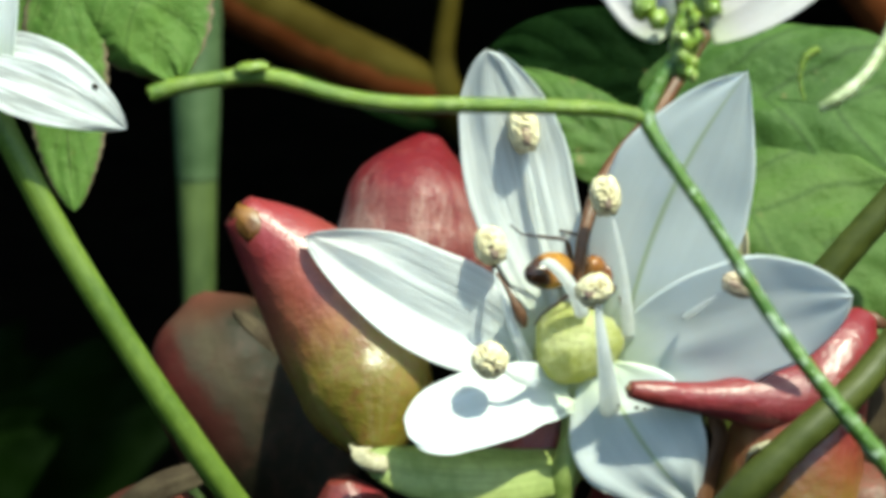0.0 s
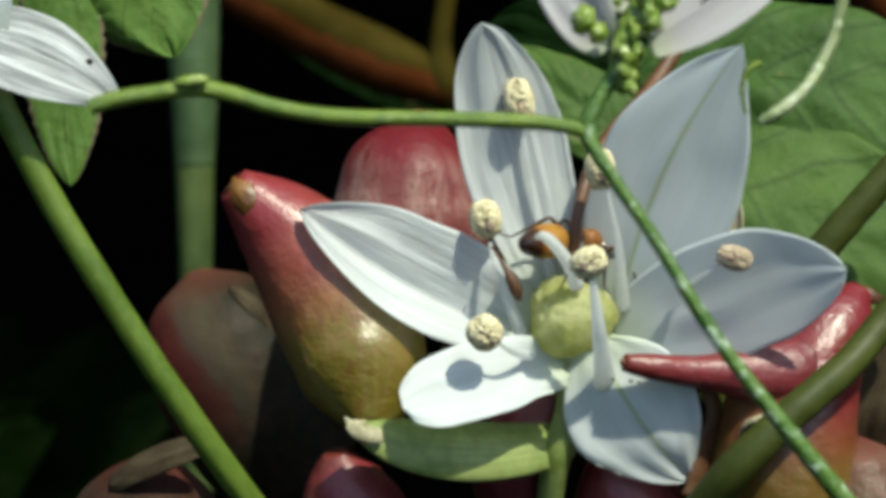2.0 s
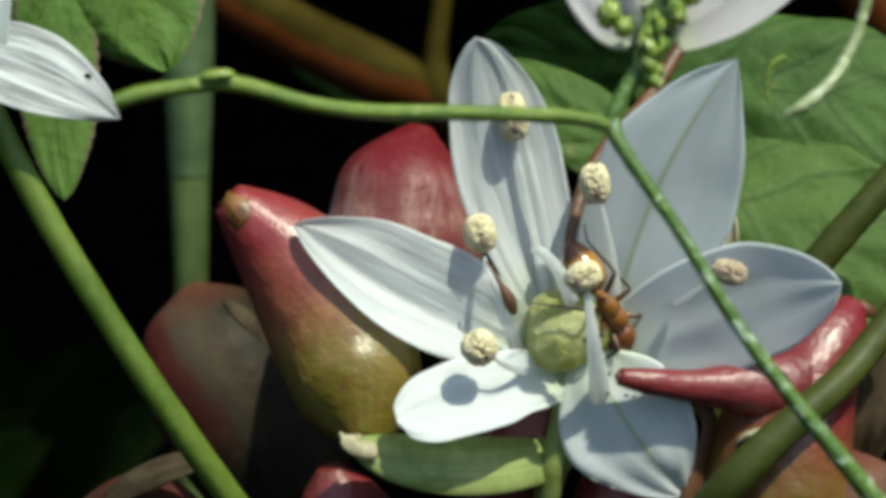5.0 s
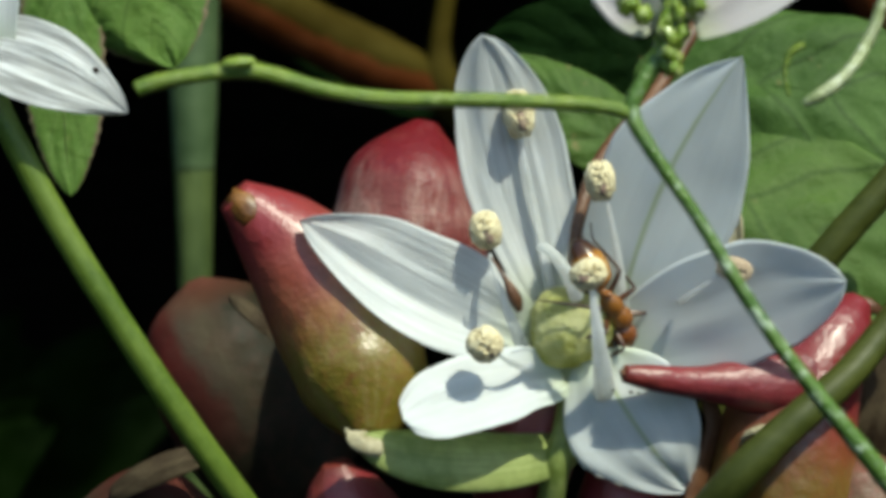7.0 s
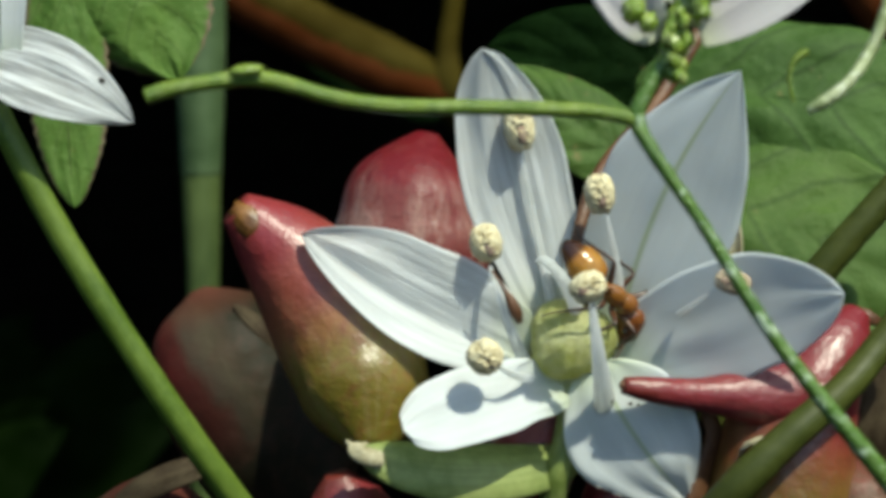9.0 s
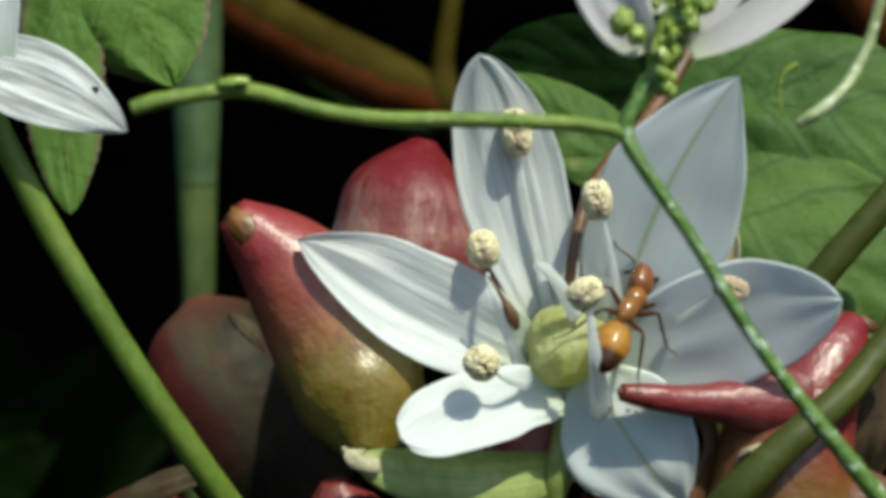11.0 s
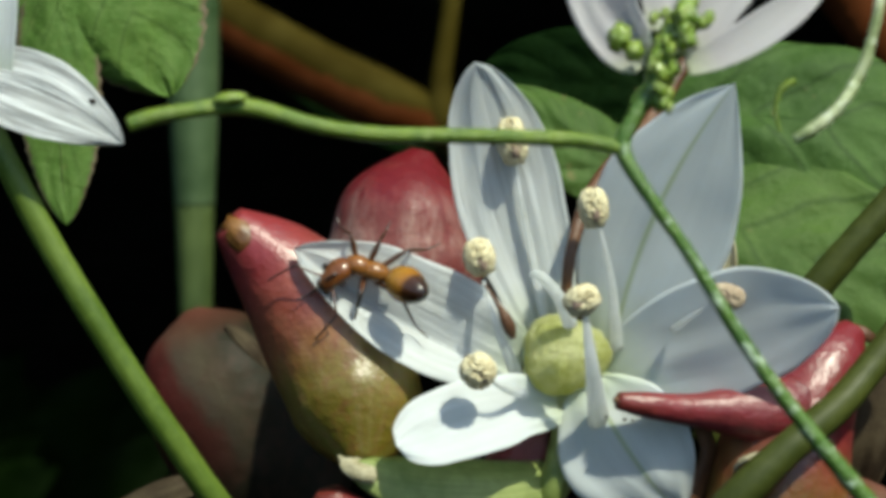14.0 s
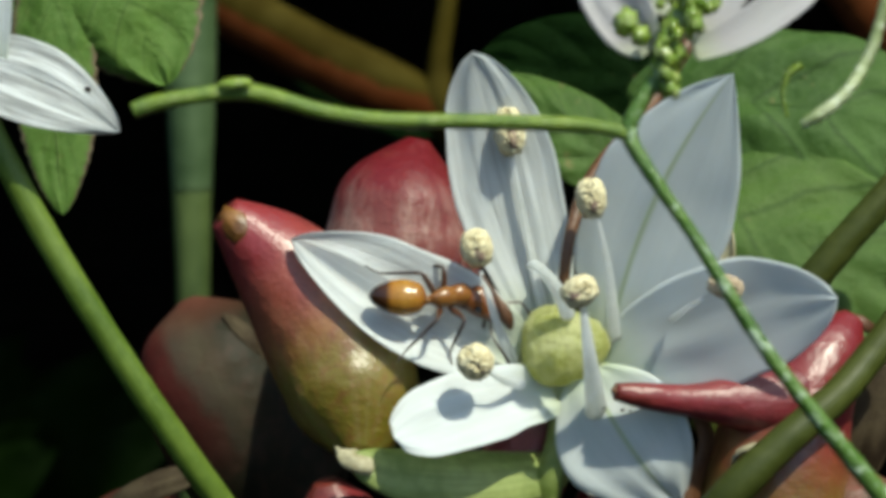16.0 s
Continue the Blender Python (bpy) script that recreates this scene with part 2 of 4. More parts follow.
def petal_material(name, tint, rib, vein_depth, streak=0.93, band=(0.3, 0.62)):
    m, t, p = nodes_of(name)
    v, s = along(t)
    fibres = noise_at(t, 1.0, 5, 0.62, (17, 1.3, 1), uv=True)
    blotch = noise_at(t, 900, 3)
    c = ramp(t, fibres, [(band[0], tuple(x * streak for x in tint)), (band[1], tint)])
    c = blend(t, ramp(t, blotch, [(0.35, (0, 0, 0)), (0.75, (0.18, 0.18, 0.18))]), c, (0.62, 0.66, 0.60))
    # green midrib and greenish throat
    d = t.nodes.new("ShaderNodeMath"); d.operation = "SUBTRACT"; d.inputs[1].default_value = 0.5
    t.links.new(v, d.inputs[0])
    a = t.nodes.new("ShaderNodeMath"); a.operation = "ABSOLUTE"
    t.links.new(d.outputs[0], a.inputs[0])
    line = ramp(t, a.outputs[0], [(0.0, (rib, rib, rib)), (0.028, (0, 0, 0))])
    c = blend(t, line, c, (0.40, 0.50, 0.16))
    throat = ramp(t, s, [(0.0, (0.55, 0.55, 0.55)), (0.24, (0, 0, 0))])
    c = blend(t, throat, c, (0.60, 0.68, 0.38))
    t.links.new(c, p.inputs["Base Color"])
    p.inputs["Roughness"].default_value = 0.34
    p.inputs["Specular IOR Level"].default_value = 0.45
    crumple = noise_at(t, 1.0, 3, 0.5, (4.5, 2.6, 1), uv=True)
    relief = blend(t, 0.45, fibres, crumple)
    bump(t, p, relief, vein_depth * 1.5, 0.00018)
    add_translucent(t, p, blend(t, 0.5, c, (0.88, 0.92, 0.95)), 0.52)
    return m


def bulbil_material(name, stops, streak, rough=0.30, coat=0.15, pale=(0.40, 0.28, 0.22), grain=(26, 2.2), tinge=1.0):
    m, t, p = nodes_of(name)
    v, s = along(t)
    wob = noise_at(t, 420, 3)
    add = t.nodes.new("ShaderNodeMath"); add.operation = "MULTIPLY_ADD"
    add.inputs[1].default_value, add.inputs[2].default_value = 0.36, -0.18
    t.links.new(wob, add.inputs[0])
    sm = t.nodes.new("ShaderNodeMath"); sm.operation = "ADD"
    t.links.new(add.outputs[0], sm.inputs[0]); t.links.new(s, sm.inputs[1])
    c = ramp(t, sm.outputs[0], stops)
    fib = noise_at(t, 1.0, 5, 0.65, (*grain, 1), uv=True)
    mask = blend(t, 1.0, ramp(t, fib, [(0.46, (0, 0, 0)), (0.72, (streak, streak, streak))]), ramp(t, s, [(0.60, (1, 1, 1)), (0.86, (0, 0, 0))]), "MULTIPLY")
    c = blend(t, mask, c, pale)
    c = blend(t, ramp(t, noise_at(t, 900, 4, 0.65), [(0.50, (0, 0, 0)), (0.72, (0.45 * tinge,) * 3)]), c, (0.10, 0.025, 0.022))
    fine = noise_at(t, 3500, 2)
    c = blend(t, ramp(t, fine, [(0.45, (0, 0, 0)), (0.8, (0.35 * tinge,) * 3)]), c, (0.20, 0.030, 0.026))
    t.links.new(c, p.inputs["Base Color"])
    p.inputs["Roughness"].default_value = rough
    p.inputs["Subsurface Weight"].default_value = 0.12
    p.inputs["Subsurface Radius"].default_value = (0.0008, 0.0003, 0.0002)
    p.inputs["Coat Weight"].default_value = coat
    p.inputs["Specular IOR Level"].default_value = 0.5 if coat else 0.2
    p.inputs["Coat Roughness"].default_value = 0.22
    bump(t, p, noise_at(t, 1300, 4, 0.6), 0.9, 0.00014)
    return m


def plant_material(name, dark, light, scale, rough=0.5, through_light=0.0, relief=0.3, spec=0.5, uvstretch=None, glint_fleck=None, deep=0.00008):
    m, t, p = nodes_of(name)
    big = noise_at(t, scale, 4)
    c = ramp(t, big, [(0.32, dark), (0.68, light)])
    fine = noise_at(t, scale * 7, 3)
    c = blend(t, ramp(t, fine, [(0.4, (0, 0, 0)), (0.8, (0.4, 0.4, 0.4))]), c, tuple(min(1, x * 1.5 + 0.01) for x in light))
    # Pale flecks: frosty glints and fuzz painted into the colour.
    if glint_fleck:
        c = blend(t, ramp(t, noise_at(t, scale * 2.2, 3), [(0.54, (0, 0, 0)), (0.68, (0.75, 0.75, 0.75))]), c, glint_fleck)
    h = fine
    if uvstretch:
        h = noise_at(t, 1.0, 3, 0.6, uvstretch, uv=True)
        c = blend(t, ramp(t, h, [(0.42, (0, 0, 0)), (0.7, (0.5, 0.5, 0.5))]), c, dark)
    t.links.new(c, p.inputs["Base Color"])
    p.inputs["Roughness"].default_value = rough
    p.inputs["Specular IOR Level"].default_value = spec
    bump(t, p, h, relief, deep)
    if through_light:
        add_translucent(t, p, c, through_light)
    return m


def leaf_material(name, dark, light, vein, through_light=0.25, margin=False, ribs=0, spec=0.25):
    """Leaf skin with a fine net of veins; the large ones are relief in the mesh, their groove shade drawn as dark
    lines.
    """
    m, t, p = nodes_of(name)
    c = ramp(t, noise_at(t, 260, 4), [(0.3, dark), (0.7, light)])
    co = t.nodes.new("ShaderNodeTexCoord")
    vo = node(t, "ShaderNodeTexVoronoi", Scale=1500.0)
    vo.feature = "DISTANCE_TO_EDGE"
    t.links.new(co.outputs["Object"], vo.inputs["Vector"])
    net = ramp(t, vo.outputs["Distance"], [(0.0, (0.35, 0.35, 0.35)), (0.10, (0, 0, 0))])
    c = blend(t, net, c, vein)
    if ribs:
        v, s = along(t)
        def calc(op, x, y=0.0, z=0.0):
            n = t.nodes.new("ShaderNodeMath"); n.operation = op
            for sock, val in zip(n.inputs, (x, y, z)):
                if hasattr(val, "links"):
                    t.links.new(val, sock)
                else:
                    sock.default_value = val
            return n.outputs[0]
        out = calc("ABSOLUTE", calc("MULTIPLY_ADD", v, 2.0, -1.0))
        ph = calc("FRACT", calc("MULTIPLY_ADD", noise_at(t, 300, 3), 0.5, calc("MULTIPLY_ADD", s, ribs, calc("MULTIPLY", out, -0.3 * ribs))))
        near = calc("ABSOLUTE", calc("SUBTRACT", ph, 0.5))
        # Shade in the vein grooves, painted as dark lines.
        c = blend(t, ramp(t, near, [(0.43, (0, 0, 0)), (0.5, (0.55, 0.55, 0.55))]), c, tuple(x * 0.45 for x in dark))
        c = blend(t, ramp(t, near, [(0.30, (0, 0, 0)), (0.40, (0.22, 0.22, 0.22)), (0.45, (0, 0, 0))]), c, vein)
    spots = noise_at(t, 1100, 2)
    c = blend(t, ramp(t, spots, [(0.70, (0, 0, 0)), (0.78, (0.6, 0.6, 0.6))]), c, (0.20, 0.15, 0.06))
    if margin:
        v, s = along(t)
        d = t.nodes.new("ShaderNodeMath"); d.operation = "SUBTRACT"; d.inputs[1].default_value = 0.5
        t.links.new(v, d.inputs[0])
        a = t.nodes.new("ShaderNodeMath"); a.operation = "ABSOLUTE"
        t.links.new(d.outputs[0], a.inputs[0])
        w = t.nodes.new("ShaderNodeMath"); w.operation = "MULTIPLY_ADD"; w.inputs[1].default_value = 0.07
        t.links.new(noise_at(t, 2600, 3), w.inputs[0])
        t.links.new(a.outputs[0], w.inputs[2])
        c = blend(t, ramp(t, w.outputs[0], [(0.480, (0, 0, 0)), (0.512, (0.9, 0.9, 0.9))]), c, (0.16, 0.105, 0.075))
    t.links.new(c, p.inputs["Base Color"])
    p.inputs["Roughness"].default_value = 0.6
    p.inputs["Specular IOR Level"].default_value = spec
    bump(t, p, noise_at(t, 700, 6, 0.65), 0.9, 0.0003)
    add_translucent(t, p, tuple(min(1, x * 1.4) for x in light), through_light)
    return m


WHITE = petal_material("white_petal", (0.85, 0.87, 0.875), 0.0, 0.45, 0.90)
WHITE_SMOOTH = petal_material("white_petal_smooth", (0.85, 0.87, 0.88), 0.0, 0.10, 0.96)
WHITE_RIB = petal_material("white_petal_green_rib", (0.85, 0.88, 0.89), 0.75, 0.18)
WHITE_FIBRE = petal_material("white_petal_fibrous", (0.90, 0.92, 0.925), 0.0, 1.0, 0.80, (0.38, 0.58))
# Strong colour streaks: thin patches, and the gloss of bright folds painted in.
WHITE_STREAKED = petal_material("white_petal_streaked", (0.92, 0.93, 0.94), 0.0, 1.0, 0.42, (0.42, 0.56))
# Pinkish white greyed down, to paint in the shade on petal backs.
WHITE_SHADED = petal_material("white_petal_shaded", (0.58, 0.54, 0.56), 0.0, 0.4, 0.85)
FILAMENT = plant_material("filament", (0.74, 0.76, 0.74), (0.86, 0.87, 0.88), 700, 0.5, 0.68, 0.15, 0.3)
POLLEN = plant_material("pollen", (0.45, 0.35, 0.18), (0.79, 0.71, 0.48), 5200, 0.9, 0.0, 0.5, 0.1)
POLLEN_OLD = plant_material("old_pollen", (0.19, 0.12, 0.08), (0.56, 0.46, 0.33), 1300, 0.9, 0.0, 0.9, 0.1)
PURPLE = plant_material("anther_skin", (0.168, 0.091, 0.084), (0.294, 0.21, 0.154), 2500, 0.6)
THROAT = plant_material("throat", (0.52, 0.60, 0.34), (0.74, 0.78, 0.58), 900, 0.5, 0.5, 0.4, 0.3)
SPECK = plant_material("dirt_speck", (0.01, 0.008, 0.006), (0.03, 0.02, 0.015), 3000, 0.9, 0.0, 0.3, 0.05)
OVARY = plant_material("ovary", (0.50, 0.52, 0.13), (0.76, 0.76, 0.40), 1100, 0.15, 0.55, 1.0, 0.9, deep=0.00016)
RED_BULBIL = bulbil_material("bulbil_red", [(0.02, (0.128, 0.106, 0.012)), (0.32, (0.170, 0.118, 0.021)), (0.52, (0.235, 0.105, 0.036)), (0.70, (0.235, 0.058, 0.036)), (0.88, (0.21, 0.026, 0.030))], 0.16, 0.36, 0.10)
PALE_BULBIL = bulbil_material("bulbil_pale", [(0.10, (0.06, 0.02, 0.016)), (0.42, (0.11, 0.022, 0.022)), (0.60, (0.17, 0.060, 0.055)), (0.74, (0.12, 0.012, 0.018)), (0.95, (0.11, 0.006, 0.010))], 1.0, 0.42, 0.0, (0.46, 0.33, 0.28), (13, 1.6))
# Brown skin taken near black; the shading on it is colour.
SHADED_BULBIL = bulbil_material("bulbil_shaded", [(0.05, (0.006, 0.0045, 0.0015)), (0.48, (0.012, 0.007, 0.003)), (0.66, (0.030, 0.013, 0.007)), (0.82, (0.055, 0.013, 0.008)), (0.95, (0.070, 0.016, 0.010))], 0.6, 0.75, 0.0, (0.08, 0.06, 0.04), (4.0, 0.5), 0.2)


def striped_bulbil_material():
    """Red flank, pale belly and an olive-brown back, in slanting stripes placed to fit the camera's view."""
    m, t, p = nodes_of("bulbil_striped")
    co = t.nodes.new("ShaderNodeTexCoord")
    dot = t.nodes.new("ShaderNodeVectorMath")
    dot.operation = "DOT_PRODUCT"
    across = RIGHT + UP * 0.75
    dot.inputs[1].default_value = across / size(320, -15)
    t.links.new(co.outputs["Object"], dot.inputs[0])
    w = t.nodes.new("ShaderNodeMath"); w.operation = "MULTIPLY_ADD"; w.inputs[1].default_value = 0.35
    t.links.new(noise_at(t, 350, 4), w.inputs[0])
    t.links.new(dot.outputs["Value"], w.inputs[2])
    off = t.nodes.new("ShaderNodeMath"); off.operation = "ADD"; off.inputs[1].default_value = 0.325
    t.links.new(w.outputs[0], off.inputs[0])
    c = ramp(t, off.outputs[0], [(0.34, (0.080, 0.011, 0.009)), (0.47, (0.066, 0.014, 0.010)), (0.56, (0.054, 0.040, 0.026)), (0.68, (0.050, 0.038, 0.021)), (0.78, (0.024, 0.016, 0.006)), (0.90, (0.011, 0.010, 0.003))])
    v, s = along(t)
    # Lower half darkened in colour, standing in for shade.
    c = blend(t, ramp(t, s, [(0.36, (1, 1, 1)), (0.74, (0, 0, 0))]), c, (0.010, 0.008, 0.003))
    c = blend(t, ramp(t, s, [(0.86, (0, 0, 0)), (0.97, (0.8, 0.8, 0.8))]), c, (0.105, 0.034, 0.022))
    c = blend(t, ramp(t, noise_at(t, 1500, 4, 0.65), [(0.45, (0, 0, 0)), (0.75, (0.5, 0.5, 0.5))]), c, (0.05, 0.022, 0.014))
    t.links.new(c, p.inputs["Base Color"])
    p.inputs["Roughness"].default_value = 0.6
    p.inputs["Specular IOR Level"].default_value = 0.2
    bump(t, p, noise_at(t, 900, 4, 0.6), 0.7, 0.00014)
    return m


STRIPED_BULBIL = striped_bulbil_material()
OLIVE_BULBIL = bulbil_material("bulbil_olive", [(0.05, (0.105, 0.080, 0.010)), (0.36, (0.135, 0.076, 0.015)), (0.50, (0.165, 0.046, 0.020)), (0.68, (0.175, 0.020, 0.023)), (0.95, (0.16, 0.014, 0.020))], 0.2, 0.34, 0.10, (0.16, 0.10, 0.05))
BROWN_BULBIL = bulbil_material("bulbil_brown", [(0.05, (0.0375, 0.0188, 0.009)), (0.55, (0.0803, 0.0428, 0.0225)), (0.80, (0.123, 0.0615, 0.0405)), (0.97, (0.0945, 0.024, 0.0188))], 0.3, 0.45, 0.0)
CREAM = plant_material("creamy_dry_skin", (0.286, 0.245, 0.136), (0.49, 0.449, 0.313), 1200, 0.6, 0.2, 0.5, 0.3)
HORN_BULBIL = bulbil_material("bulbil_horned", [(0.05, (0.070, 0.008, 0.014)), (0.30, (0.150, 0.014, 0.022)), (0.80, (0.175, 0.018, 0.025)), (0.99, (0.13, 0.022, 0.014))], 0.16, 0.40, 0.05)
SCAR = plant_material("bulbil_tip", (0.05, 0.016, 0.004), (0.22, 0.095, 0.018), 1100, 0.4)
# Straw tone darkened to paint in the shadow on the lower left husk.
HUSK = plant_material("papery_husk", (0.035, 0.022, 0.012), (0.085, 0.064, 0.036), 900, 0.7, 0.2, 0.6, 0.2, (30, 2, 1))
BROWN = plant_material("dry_brown_stalk", (0.055, 0.021, 0.009), (0.125, 0.056, 0.024), 900, 0.5)
STALK = plant_material("green_stalk", (0.060, 0.105, 0.010), (0.130, 0.185, 0.030), 350, 0.45, 0.12, 0.35, 0.4, (14, 1.5, 1))
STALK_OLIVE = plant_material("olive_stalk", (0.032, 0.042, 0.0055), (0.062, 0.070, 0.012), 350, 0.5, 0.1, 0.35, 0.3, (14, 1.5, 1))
SPRIG_GREEN = plant_material("sprig_green", (0.062, 0.125, 0.010), (0.165, 0.235, 0.022), 1500, 0.34, 0.10, 1.0, 0.6, glint_fleck=(0.20, 0.26, 0.06))
SPRIG_STEM = plant_material("sprig_stem_green", (0.042, 0.105, 0.014), (0.105, 0.185, 0.034), 1000, 0.34, 0.08, 1.0, 0.6, glint_fleck=(0.52, 0.62, 0.46))
BUD_GREEN = plant_material("bud_green", (0.10, 0.185, 0.010), (0.25, 0.33, 0.05), 1400, 0.14, 0.15, 0.8, 0.9, glint_fleck=(0.50, 0.56, 0.22))
TENDRIL = plant_material("tendril", (0.20, 0.26, 0.085), (0.40, 0.43, 0.26), 1200, 0.4, 0.1, 0.6, glint_fleck=(0.62, 0.66, 0.50))
GREY_STALK = plant_material("grey_green_stalk", (0.0217, 0.0477, 0.013), (0.0863, 0.126, 0.0551), 110, 0.6, 0.0, 0.2, 0.3, (7, 1, 1))
RED_STALK = plant_material("red_brown_stalk", (0.040, 0.0090, 0.0016), (0.080, 0.022, 0.004), 45, 0.8, 0.0, 0.3, 0.05, (3, 0.6, 1))
OLIVE_BARK = plant_material("olive_bark", (0.026, 0.018, 0.002), (0.052, 0.040, 0.004), 45, 0.8, 0.0, 0.3, 0.05, (3, 0.6, 1))
LOWER_STEM = plant_material("yellow_green_stem", (0.022, 0.040, 0.008), (0.080, 0.110, 0.030), 110, 0.6, 0.0, 0.2, 0.3, (7, 1, 1))
BRACT = plant_material("green_bract", (0.140, 0.195, 0.035), (0.330, 0.375, 0.135), 300, 0.42, 0.25, 0.4, 0.4, (16, 1.2, 1))
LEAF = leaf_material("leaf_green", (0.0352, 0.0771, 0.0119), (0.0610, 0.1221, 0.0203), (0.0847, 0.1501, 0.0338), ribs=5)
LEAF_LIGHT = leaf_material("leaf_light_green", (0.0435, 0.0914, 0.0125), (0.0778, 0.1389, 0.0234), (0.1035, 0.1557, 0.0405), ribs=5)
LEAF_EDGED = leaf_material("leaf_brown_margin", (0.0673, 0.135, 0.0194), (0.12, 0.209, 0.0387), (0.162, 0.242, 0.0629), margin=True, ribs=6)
# Leaf green lowered to near black; the shade is in the colour.
LEAF_SHADED = leaf_material("leaf_green_shaded", (0.00238, 0.00693, 0.00158), (0.00497, 0.0139, 0.00277), (0.00594, 0.0158, 0.00497), 0.05, spec=0.01)


def ant_material(name, stops, rough, glow):
    m, t, p = nodes_of(name)
    v, s = along(t)
    c = ramp(t, s, stops)
    c = blend(t, ramp(t, noise_at(t, 5000, 3), [(0.4, (0, 0, 0)), (0.8, (0.35, 0.35, 0.35))]), c, (0.10, 0.03, 0.008))
    t.links.new(c, p.inputs["Base Color"])
    p.inputs["Roughness"].default_value = rough
    p.inputs["Coat Weight"].default_value = 0.5
    p.inputs["Coat Roughness"].default_value = 0.15
    bump(t, p, noise_at(t, 9000, 2), 0.25, 0.00002)
    if glow:
        add_translucent(t, p, c, glow)
    return m


GASTER = ant_material("ant_gaster", [(0.0, (0.26, 0.09, 0.014)), (0.12, (0.40, 0.17, 0.025)), (0.36, (0.50, 0.25, 0.045)), (0.60, (0.44, 0.19, 0.028)), (0.70, (0.07, 0.026, 0.010)), (1.0, (0.012, 0.007, 0.005))], 0.22, 0.28)
THORAX = ant_material("ant_thorax", [(0.0, (0.22, 0.088, 0.016)), (0.5, (0.27, 0.105, 0.020)), (1.0, (0.22, 0.075, 0.016))], 0.27, 0.15)
HEAD = ant_material("ant_head", [(0.0, (0.17, 0.055, 0.013)), (0.6, (0.19, 0.060, 0.014)), (1.0, (0.10, 0.030, 0.010))], 0.28, 0.1)
LEG = ant_material("ant_leg", [(0.0, (0.20, 0.065, 0.014)), (0.18, (0.09, 0.032, 0.011)), (0.45, (0.035, 0.016, 0.009)), (1.0, (0.022, 0.014, 0.010))], 0.4, 0.0)
EYE = ant_material("ant_eye", [(0.0, (0.01, 0.008, 0.006)), (1.0, (0.02, 0.012, 0.01))], 0.2, 0.0)


# ---- building ----
ORIGIN = {}


def thing(name, origin, label, category, group="", kind=""):
    e = new(name)
    e.empty_display_size = 0.002
    e.location = origin
    ORIGIN[e] = Vector(origin)
    return tagged(e, label, category, group, kind)


def part(name, bm, material, parent=None, label=""):
    """Links a bmesh, built in place, as one mesh object under a thing or a part."""
    o = ORIGIN.get(parent, Vector((0, 0, 0)))
    for v in bm.verts:
        v.co -= o
    bmesh.ops.recalc_face_normals(bm, faces=bm.faces[:])
    me = bpy.data.meshes.new(name)
    for f in bm.faces:
        f.smooth = True
    bm.to_mesh(me)
    bm.free()
    me.materials.append(material)
    ob = new(name, me)
    ob.parent = parent
    ORIGIN[ob] = o
    return tagged(ob, label)


def spline(points, n):
    """Catmull-Rom through tuples or vectors, n steps in all."""
    pts = [Vector(p) for p in points]
    m = len(pts) - 1
    out = []
    for i in range(n + 1):
        u = min(i / n * m, m - 1e-9)
        k = int(u)
        f = u - k
        p0, p1, p2, p3 = pts[max(k - 1, 0)], pts[k], pts[k + 1], pts[min(k + 2, m)]
        out.append(0.5 * (2 * p1 + (p2 - p0) * f + (2 * p0 - 5 * p1 + 4 * p2 - p3) * f * f + (3 * p1 - p0 - 3 * p2 + p3) * f ** 3))
    return out


def ring_surface(bm, rings, cap=True):
    """Skins rings of vertices, with UV across and along."""
    uv = bm.loops.layers.uv.verify()
    n, k = len(rings), len(rings[0])
    vs = [[bm.verts.new(p) for p in r] for r in rings]
    for i in range(n - 1):
        for j in range(k):
            q = bm.faces.new((vs[i][j], vs[i][(j + 1) % k], vs[i + 1][(j + 1) % k], vs[i + 1][j]))
            for loop, (a, b) in zip(q.loops, ((j, i), (j + 1, i), (j + 1, i + 1), (j, i + 1))):
                loop[uv].uv = (a / k, b / (n - 1))
    if cap:
        for row, b in ((vs[0][::-1], 0.0), (vs[-1], 1.0)):
            q = bm.faces.new(row)
            for loop in q.loops:
                loop[uv].uv = (0.5, b)
    return bm


def tube(points, radii, sides=12, steps=40, lumps=0.0, seed=0, bm=None, flat=1.0):
    """A round stalk through world points; radii in metres, spread evenly along it."""
    bm = bm or bmesh.new()
    path = spline(points, steps)
    rad = [v.x for v in spline([(r, 0, 0) for r in radii], steps)]
    rings, side = [], None
    for i, p in enumerate(path):
        t = (path[min(i + 1, steps)] - path[max(i - 1, 0)]).normalized()
        if side is None:
            side = t.orthogonal().normalized()
        side = (side - t * side.dot(t)).normalized()
        up = t.cross(side)
        ring = []
        for j in range(sides):
            a = 2 * math.pi * j / sides
            r = max(rad[i], 1e-7)
            if lumps:
                r *= 1 + lumps * noise.noise(Vector((math.cos(a) * 1.3 + seed * 7.1, math.sin(a) * 1.3, i * 0.55)))
            ring.append(p + (side * math.cos(a) + up * (math.sin(a) * flat)) * r)
        rings.append(ring)
    return ring_surface(bm, rings)


